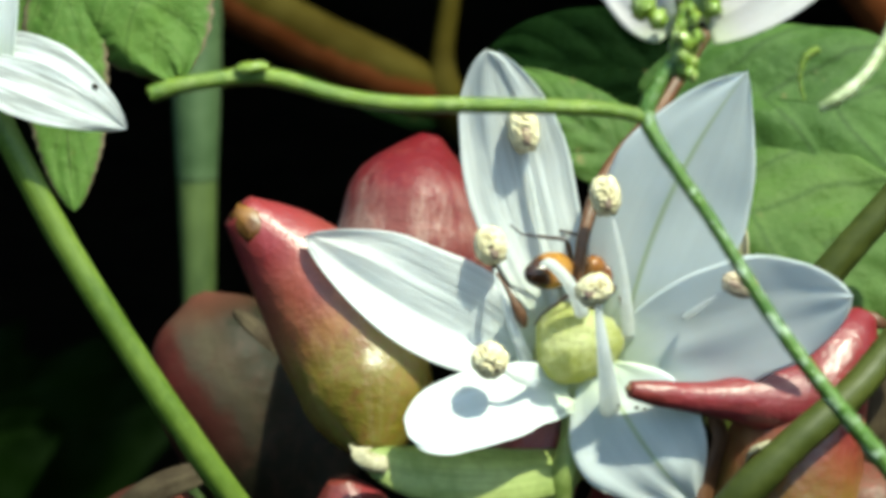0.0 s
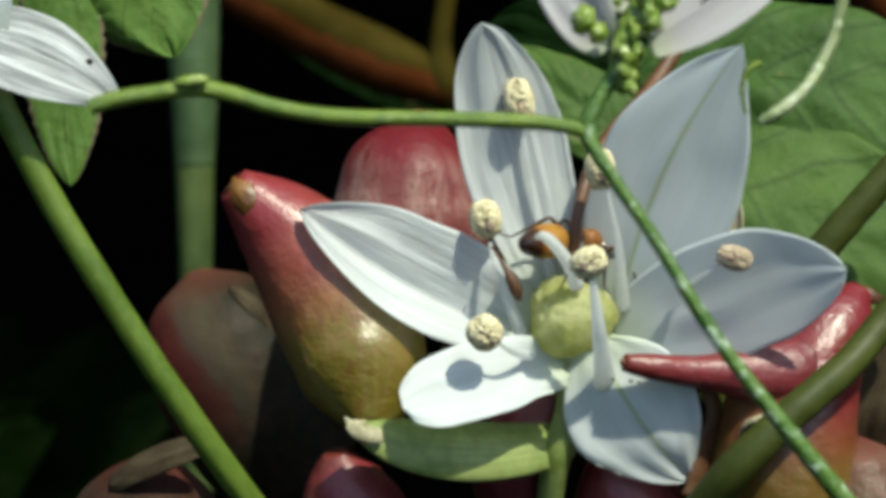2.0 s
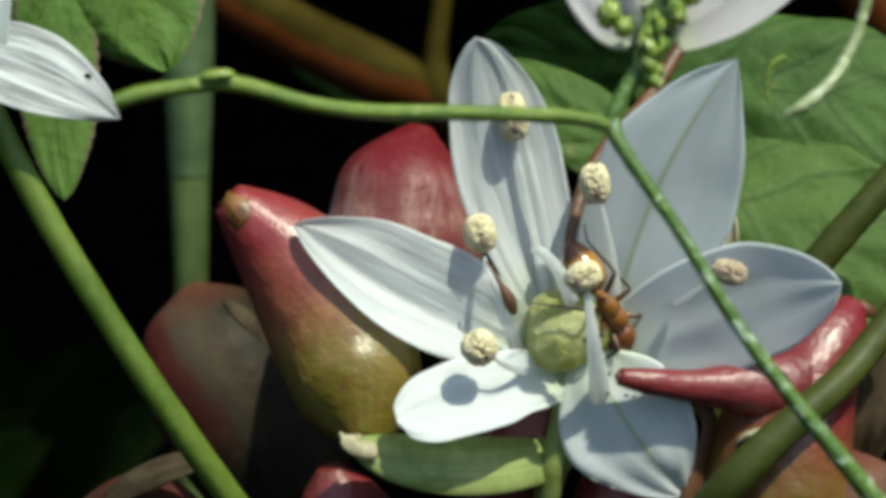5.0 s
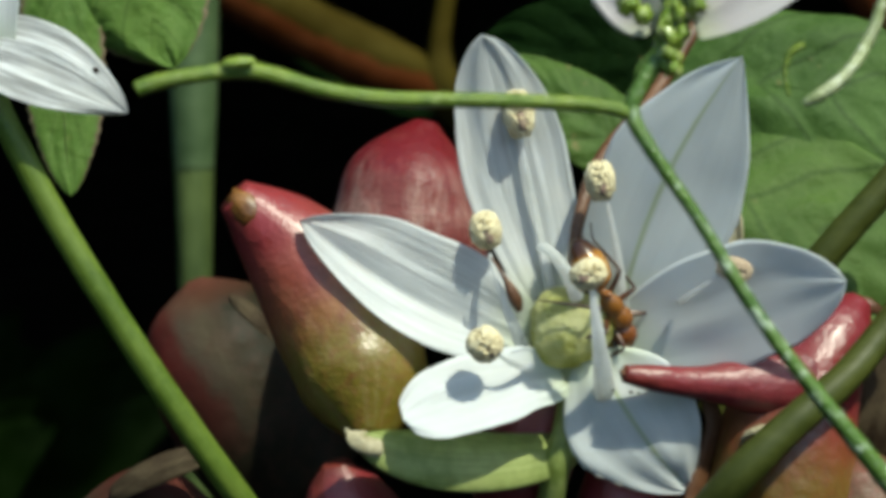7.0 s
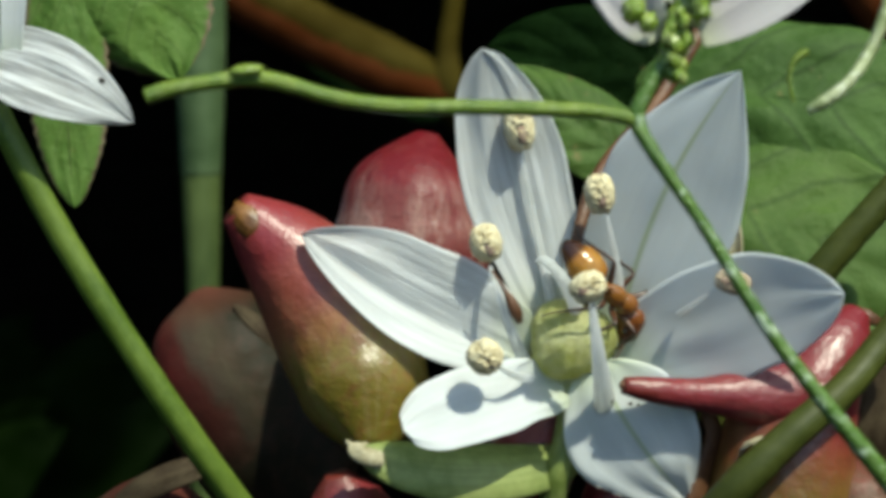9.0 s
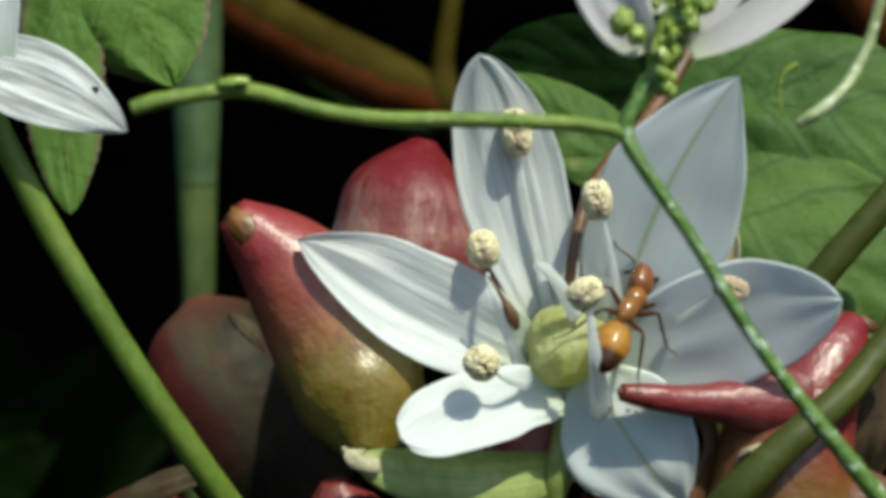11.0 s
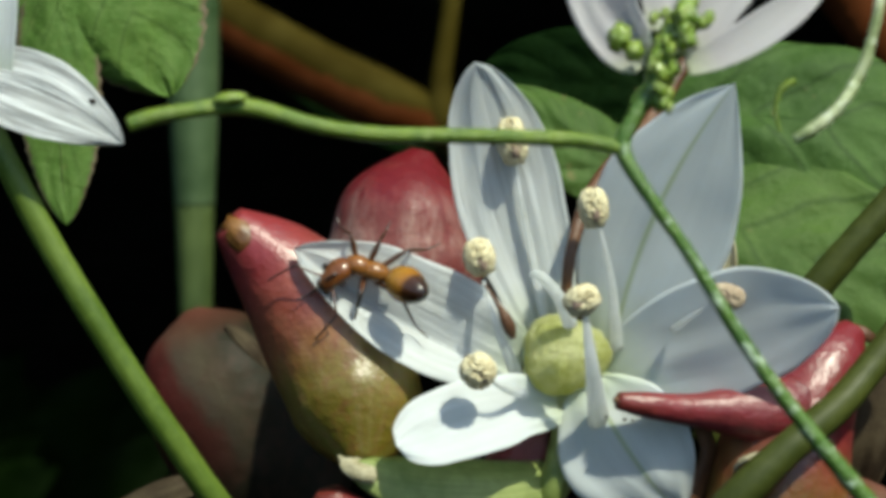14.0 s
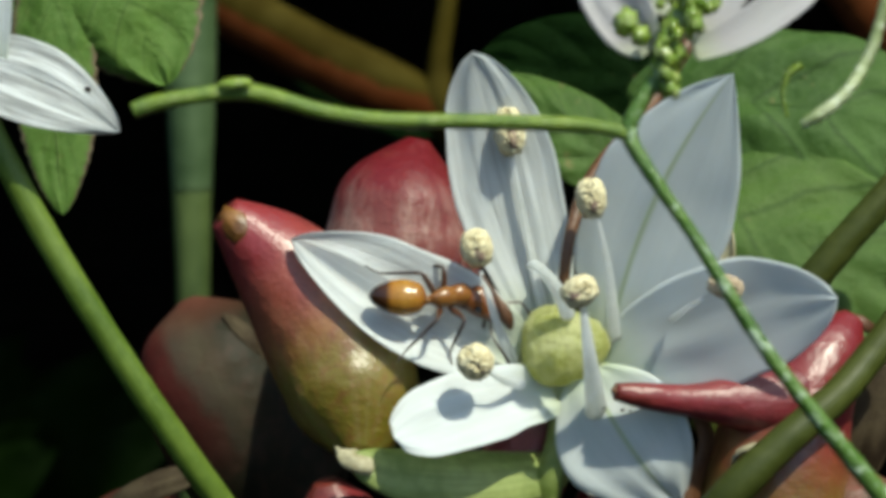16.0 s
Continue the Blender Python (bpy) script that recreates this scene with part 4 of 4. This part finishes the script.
def build_stalks():
    stalk("flower_stalk", [(-44, 130, 3), (-4, 225, 3), (85, 397, 2.5), (194, 577, 2), (323, 772, 1), (463, 962, -1), (633, 1150, -6)], [22, 23, 24, 24, 25, 25, 25], STALK, "slanting yellow-green flower stalk")
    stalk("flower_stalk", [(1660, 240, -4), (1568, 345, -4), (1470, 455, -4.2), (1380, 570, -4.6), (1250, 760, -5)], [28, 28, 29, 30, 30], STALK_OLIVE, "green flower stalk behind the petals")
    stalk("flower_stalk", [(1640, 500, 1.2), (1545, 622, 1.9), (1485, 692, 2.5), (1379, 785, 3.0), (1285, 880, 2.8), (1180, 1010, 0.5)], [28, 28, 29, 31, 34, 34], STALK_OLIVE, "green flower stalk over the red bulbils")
    grey = stalk("plant_stem", [(342, -160, -70), (343, 60, -70), (345, 200, -70), (346, 330, -70.5)], [49, 47, 42, 36], GREY_STALK, "pale grey-green plant stem rising from below", 0.02)
    part("lower_stem", tube([at(346, 320, -70.5), at(349, 540, -71), at(350, 900, -72), at(352, 1500, -78)], [size(35.5, -71), size(29, -71), size(27, -71), size(27, -71)], 16, 50, 0.02, 2), LOWER_STEM, grey, "yellow-green lower stem")
    woody = stalk("plant_stem", [(120, -175, -102), (380, -5, -102), (560, 97, -101), (690, 158, -100), (800, 196, -100)], [48, 50, 50, 50, 34], RED_STALK, "thick stem of a neighbouring plant, red below and olive above")
    part("bark", tube([at(120, -190, -101.6), at(384, -21, -101.6), at(564, 81, -100.6), at(696, 143, -99.6), at(796, 182, -99.6)], [size(r, -100) for r in (42, 43, 43, 42, 22)], 14, 50, 0.04, 3), OLIVE_BARK, woody, "olive upper bark")
    stalk("plant_stem", [(812, -120, -99), (795, 20, -99), (782, 120, -99), (790, 190, -100), (840, 260, -104), (960, 300, -110)], [17, 17, 20, 36, 26, 20], OLIVE_BARK, "thin olive shoot joining a thicker stem")
    stalk("plant_stem", [(1430, -150, -40), (1520, -20, -40), (1600, 90, -40), (1700, 240, -42)], [52, 54, 52, 50], RED_STALK, "rusty brown stem behind the large leaf")
    stalk("dry_stalk", [(1230, 60, -5), (1150, 190, -3.0), (1058, 300, 0.2), (1018, 400, 1.5), (1004, 500, 1.4), (1000, 620, -0.8)], [14, 14, 13, 11, 10, 10], BROWN, "dry reddish stalk between the petals")


# ---- leaves ----
def leaflet(parent, base, ctrl, tip, width, facing, material, label="", **more):
    d = (base[2] + tip[2]) / 2
    ob = part("leaflet", blade(at(*base), at(*ctrl), at(*tip), size(width, d), way(*facing), nu=70, nv=40, thick=0.00022, **more), material, parent, label)
    rib = tube([at(*base), (at(*base) + at(*ctrl) * 2 + at(*tip)) / 4, at(*tip)], [size(7, d), size(5, d), size(2, d)], 8, 20)
    part("midrib", rib, material, ob)
    return ob


def build_leaves():
    big = thing("leaf", at(1230, 330, -12), "large quilted green leaf with sunken veins", "leaf", "broad leaves")
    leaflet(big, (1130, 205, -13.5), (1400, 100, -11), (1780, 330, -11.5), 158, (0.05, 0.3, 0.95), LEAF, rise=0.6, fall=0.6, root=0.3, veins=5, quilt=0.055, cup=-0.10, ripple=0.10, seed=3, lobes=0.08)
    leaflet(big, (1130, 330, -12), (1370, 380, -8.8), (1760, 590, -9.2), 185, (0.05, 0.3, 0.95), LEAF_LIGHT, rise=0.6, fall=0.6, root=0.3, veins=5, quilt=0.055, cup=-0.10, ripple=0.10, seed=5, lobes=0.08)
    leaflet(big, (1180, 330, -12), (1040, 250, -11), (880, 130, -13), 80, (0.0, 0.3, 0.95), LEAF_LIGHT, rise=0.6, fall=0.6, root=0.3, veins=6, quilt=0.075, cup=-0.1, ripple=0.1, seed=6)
    dark = thing("leaf", at(1230, 150, -18), "green leaf, the shade of the leaf before it put into its dark colour", "leaf", "broad leaves")
    leaflet(dark, (1300, 170, -17), (1080, 110, -18), (850, 110, -20), 110, (0.0, 0.1, 0.95), LEAF_SHADED, rise=0.6, fall=0.6, root=0.3, veins=6, quilt=0.075, cup=-0.1, ripple=0.1, seed=8)
    dim = thing("leaf", at(480, 40, -92), "green leaf in the undergrowth, its dimness put into the colour", "leaf", "broad leaves")
    leaflet(dim, (470, 60, -132), (600, 110, -128), (770, 240, -130), 55, (0.0, 0.2, 0.95), LEAF_SHADED, rise=0.6, fall=0.6, root=0.3, veins=6, quilt=0.075, seed=14)
    lobed = thing("leaf", at(60, -160, -7), "lobed green leaf with a brown scalloped margin", "leaf", "broad leaves")
    leaflet(lobed, (110, -230, -7), (215, -60, -6), (304, 144, -7), 150, (0.0, 0.3, 0.95), LEAF_EDGED, rise=0.5, fall=0.72, root=0.4, veins=6, quilt=0.03, cup=-0.15, ripple=0.12, seed=9, lobes=0.25, teeth=18)
    leaflet(lobed, (110, -230, -6.4), (96, 140, -6.2), (121, 372, -6), 70, (0.0, 0.3, 0.95), LEAF_EDGED, rise=0.6, fall=0.7, root=0.6, veins=6, quilt=0.03, cup=-0.2, ripple=0.12, seed=10, lobes=0.2, teeth=24)
    leaflet(lobed, (110, -230, -6.6), (20, -40, -6.6), (-60, 160, -7), 90, (0.0, 0.3, 0.95), LEAF_EDGED, rise=0.6, fall=0.5, root=0.5, veins=6, quilt=0.03, cup=-0.2, ripple=0.12, seed=11, lobes=0.2, teeth=24)


# ---- what sways before the flower ----
def build_blossom():
    bl = thing("flower", at(10, 60, 4), "fibrous white petals of a neighbouring flower", "flower", "white flowers")
    petal(bl, (-70, 98, 4.0), (88, 120, 4.6), (222, 227, 3.6), 76, (0.1, 0.22, 0.92), WHITE_STREAKED, skew=0.08, rise=0.55, fall=0.80, root=0.4, cup=0.08, ripple=0.12, seed=17, nu=50, nv=26, crease=0.02, lobes=0.06)
    petal(bl, (4, 130, 4.0), (14, -40, 4.6), (10, -260, 4.2), 24, (0.0, 0.3, 0.95), WHITE, rise=0.5, fall=0.6, root=0.6, cup=0.2, seed=18)
    part("speck", ball(at(166, 151, 3.98), (way(1, -0.4, 0), UP), (size(6), size(4), size(4)), 0.3, level=2), SPECK, bl, "dark speck of dirt")
    part("stalk", tube([at(-60, 110, 4), at(-130, 300, 3), at(-160, 900, -6)], [size(20)] * 3, 10, 20), STALK, bl)
    return bl


def build_sprig():
    sp = thing("sprig", at(1075, 252, 20), "slender green sprig with beaded buds and a white flower", "sprig")
    g = 20
    part("side_shoot", tube([at(202, 214, g + 1), at(240, 201, g + 1), at(300, 190, g + 1), at(380, 181, g + .8), at(440, 188, g + .6), at(530, 214, g + .4), at(640, 230, g + .2), at(800, 233, g), at(960, 238, g), at(1030, 245, g), at(1076, 256, g)],
                            [size(r, g) for r in (14, 15, 14, 15, 15, 14, 14, 14, 14, 13, 14)], 12, 110, 0.05, 3), SPRIG_GREEN, sp)
    part("bud_scale", ball(at(380, 167, g + 1.1), (way(1, 0.10, 0), UP), (size(30, g), size(11, g), size(13, g)), 0.15, seed=4), BUD_GREEN, sp, "pale scale on the shoot")
    part("stem", tube([at(1128, 150, g), at(1096, 200, g), at(1076, 254, g), at(1110, 320, g), at(1190, 436, g - .2), at(1300, 612, g - .4), at(1400, 745, g - .6), at(1510, 880, g - 1), at(1680, 1090, g - 2)],
                      [size(r, g) for r in (15, 15, 15, 13, 12, 13, 15, 18, 21)], 12, 120, 0.10, 5), SPRIG_STEM, sp)
    rng = random.Random(3)
    for k in range(44):
        w = rng.random()
        x, y = 1138 + 44 * w + rng.gauss(0, 13 + 13 * w), 178 - 178 * w + rng.uniform(-8, 8)
        r = rng.uniform(7, 12)
        part("bud", ball(at(x, y, g + rng.uniform(-0.2, 0.6)), (way(rng.uniform(-0.6, 0.6), 1, 0.2), RIGHT), (size(r * rng.uniform(1.2, 1.9), g), size(r, g), size(r, g)), 0.4, seed=k), BUD_GREEN, sp)
    for x, y, a, b in ((1070, 58, 20, 26), (1096, 82, 17, 19)):
        part("bud", ball(at(x, y, g), (way(0.3, 1, 0.2), RIGHT), (size(b, g), size(a, g), size(a, g)), 0.4, seed=x), BUD_GREEN, sp)
    part("bud_stem", tube([at(1128, 160, g), at(1142, 110, g), at(1158, 60, g - .2), at(1190, 0, g - .5), at(1220, -80, g - 1)], [size(17, g), size(22, g), size(22, g), size(17, g), size(14, g)], 12, 50, 0.45, 9), BUD_GREEN, sp)
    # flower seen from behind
    petal(sp, (1118, 104, 19.4), (1050, 40, 18.8), (990, -150, 18), 60, (-0.5, 0.2, 0.8), WHITE_SHADED, rise=0.6, fall=0.6, root=0.4, ripple=0.1, lobes=0.1, cup=0.3, seed=21)
    petal(sp, (1150, 50, 19), (1170, -40, 18.5), (1180, -200, 18), 60, (0.0, 0.2, 0.95), WHITE_SHADED, rise=0.6, fall=0.6, root=0.4, ripple=0.1, lobes=0.1, cup=0.2, seed=22)
    petal(sp, (1190, 112, 19.6), (1305, 74, 19.6), (1440, -44, 18.5), 34, (0.3, 0.4, 0.8), WHITE_SHADED, rise=0.6, fall=0.55, root=0.5, cup=0.35, seed=23)
    petal(sp, (1172, 84, 19.2), (1235, 0, 19), (1350, -190, 18), 56, (0.2, 0.3, 0.9), WHITE_SHADED, rise=0.6, fall=0.6, root=0.4, ripple=0.1, lobes=0.1, cup=0.2, seed=24)
    part("tendril", tube([at(1560, -130, g - 1), at(1535, -20, g), at(1518, 60, g), at(1492, 130, g), at(1455, 185, g + .3), at(1410, 222, g + .4), at(1380, 240, g + .3)],
                         [size(r, g) for r in (10, 10, 10, 11, 10, 11, 7)], 10, 90, 0.35, 7), TENDRIL, sp, "pale curling tendril")
    part("tendril", tube([at(1382, 134, g - 2), at(1358, 150, g - 2), at(1348, 185, g - 2), at(1356, 225, g - 2)], [size(r, g) for r in (7, 6, 4, 3)], 8, 24, 0.3, 8), SPRIG_GREEN, sp)
    return sp


# ---- the ant: x forwards, z up, in its own space ----
U = 0.00002
X, Y, Z = Vector((1, 0, 0)), Vector((0, 1, 0)), Vector((0, 0, 1))


def build_ant():
    """The thorax is the ant's own space, from the waist at 0 to the neck; head and abdomen turn on their joints."""
    ant = new("ant")
    ant.empty_display_size = 0.001
    tagged(ant, "amber ant with a dark-tipped abdomen walking on the flower", "ant")
    neck = Vector((78, 0, 0)) * U

    def piece(name, bm, material, parent, label="", place=None):
        bmesh.ops.recalc_face_normals(bm, faces=bm.faces[:])
        me = bpy.data.meshes.new(name)
        for f in bm.faces:
            f.smooth = True
        bm.to_mesh(me)
        bm.free()
        me.materials.append(material)
        o = new(name, me)
        o.parent = parent
        if place is not None:
            o.location = place
        return tagged(o, label)

    def turned(points, radii, sides=24, steps=60, flat=1.0, bm=None):
        return tube([Vector(p) * U for p in points], [r * U for r in radii], sides, steps, 0.0, 0, bm, flat)

    # abdomen: overlapping rings, each a little wider at its hind edge
    bm = bmesh.new()
    rings, n = [], 72
    for i in range(n + 1):
        w = i / n
        r = 34 * (math.sin(math.pi * min(1.0, w * 0.86 + 0.10)) ** 0.62) * (1 - 0.25 * w) * 1.05
        if w > 0.90:
            r *= math.sqrt(max(0.0, 1 - ((w - 0.90) / 0.101) ** 2))
        if w < 0.10:
            r *= 0.35 + 0.65 * math.sqrt(w / 0.10)
        r *= 1 + 0.018 * ((w * 4.6) % 1.0)
        rings.append([Vector((-12 - 100 * w, math.cos(a) * r, 2 + math.sin(a) * r * 0.95)) * U for a in [2 * math.pi * k / 32 for k in range(32)]])
    gaster = piece("gaster", ring_surface(bm, rings), GASTER, ant, "translucent amber abdomen with a dark tip")
    piece("petiole", ball(Vector((-7, 0, 4)) * U, (Vector((0.25, 0, 1)), Y), (15 * U, 8 * U, 6 * U), 0.05, bm=turned([(-16, 0, -1), (-6, 0, -3), (6, 0, -2)], [8, 6, 7], 12, 16)), THORAX, ant, "narrow waist with an upright scale")
    bm = turned([(0, 0, -3), (14, 0, 0), (28, 0, 2), (42, 0, 0), (56, 0, 4), (70, 0, 1), (80, 0, -1)], [9, 15, 18, 19, 18, 18.5, 20, 19.5, 16, 11], 24, 60, 0.9)
    piece("thorax", bm, THORAX, ant, "reddish amber thorax")
    bm = turned([(-4, 0, 0), (12, 0, 2), (28, 0, 2), (46, 0, 0), (62, 0, -4)], [8, 20, 25, 25, 23.5, 21, 17, 9], 24, 44, 0.74)
    head = piece("head", bm, HEAD, ant, "reddish brown head", neck)
    for k in (-1, 1):
        piece("eye", ball(Vector((32, k * 22, 7)) * U, (X, Y), (7 * U, 5 * U, 6 * U), level=2), EYE, head)
        piece("mandible", turned([(53, k * 10, -5), (64, k * 9, -8), (71, k * 2, -10)], [5, 4.5, 1.5], 8, 10), LEG, head)
    limbs = []
    for x, fan, reach in ((60, 0.80, 0.86), (42, -0.15, 0.82), (26, -0.92, 1.12)):
        for k in (-1, 1):
            c, sn = math.cos(fan), math.sin(fan)
            out = lambda r, z: (r * sn * reach, k * r * c * reach, z)
            root = Vector((x, k * 9, -8)) * U
            leg = piece("leg", turned([(0, 0, 0), out(8, -5), out(30, 10), out(46, 20), out(54, 19), out(70, -4), out(88, -30), out(96, -38), out(120, -41)],
                                      [5.5, 5.2, 5.4, 4.4, 3.0, 3.2, 2.8, 1.9, 1.7, 1.2], 8, 48), LEG, ant, "", root)
            limbs.append((leg, root, k, len(limbs)))
    for k in (-1, 1):
        root = Vector((46, k * 12, 5)) * U
        feeler = piece("antenna", turned([(0, 0, 0), (14, k * 16, 8), (28, k * 36, 11), (34, k * 40, 8), (54, k * 42, 0), (86, k * 44, -14)], [2.2, 1.9, 1.7, 1.6, 1.9, 2.1], 8, 36), LEG, head, "", root)
        limbs.append((feeler, root, k, 6 + (k > 0)))
    return ant, head, gaster, neck, limbs


build_ground()
build_shade_hedge()
build_grass()
build_stalks()
build_leaves()
build_bulbils()
build_bracts()
build_flower()
blossom = build_blossom()
sprig = build_sprig()
ant, ant_head, ant_gaster, ant_neck, ant_limbs = build_ant()


def motions():
    for ob, rows in ((sprig, SPRIG_SWAY), (blossom, BLOSSOM_SWAY)):
        o = ORIGIN[ob]
        walk(ob, [(t, pose(o.x + x * 0.001, o.y + y * 0.001, o.z + z * 0.001)) for t, x, y, z in rows])
    walk(ant, ANT_PATH)
    walk(ant_head, [(t, pose(*ant_neck, *turn)) for t, *turn in HEAD_TURN])
    walk(ant_gaster, [(t, pose(0, 0, 0, *turn)) for t, *turn in GASTER_TURN])
    rng = random.Random(4)
    for o, root, k, i in ant_limbs:
        rows = []
        for n in range(81):
            t = n * 0.2
            busy = 1.0 if 9.2 < t < 14.4 or 3.3 < t < 4.0 else 0.15
            phase = 2 * math.pi * 1.35 * t + (math.pi if i in (0, 3, 4) else 0) + i * 0.3
            if i < 6:
                turn, lift = 15 * busy * math.sin(phase), 7 * busy * max(0, math.cos(phase))
            else:
                turn, lift = 16 * math.sin(phase * 0.8 + i), 10 * math.sin(phase * 0.55 + 2 * i)
            rows.append((t, pose(root.x, root.y, root.z, k * lift, 0, k * turn)))
        walk(o, rows)


motions()
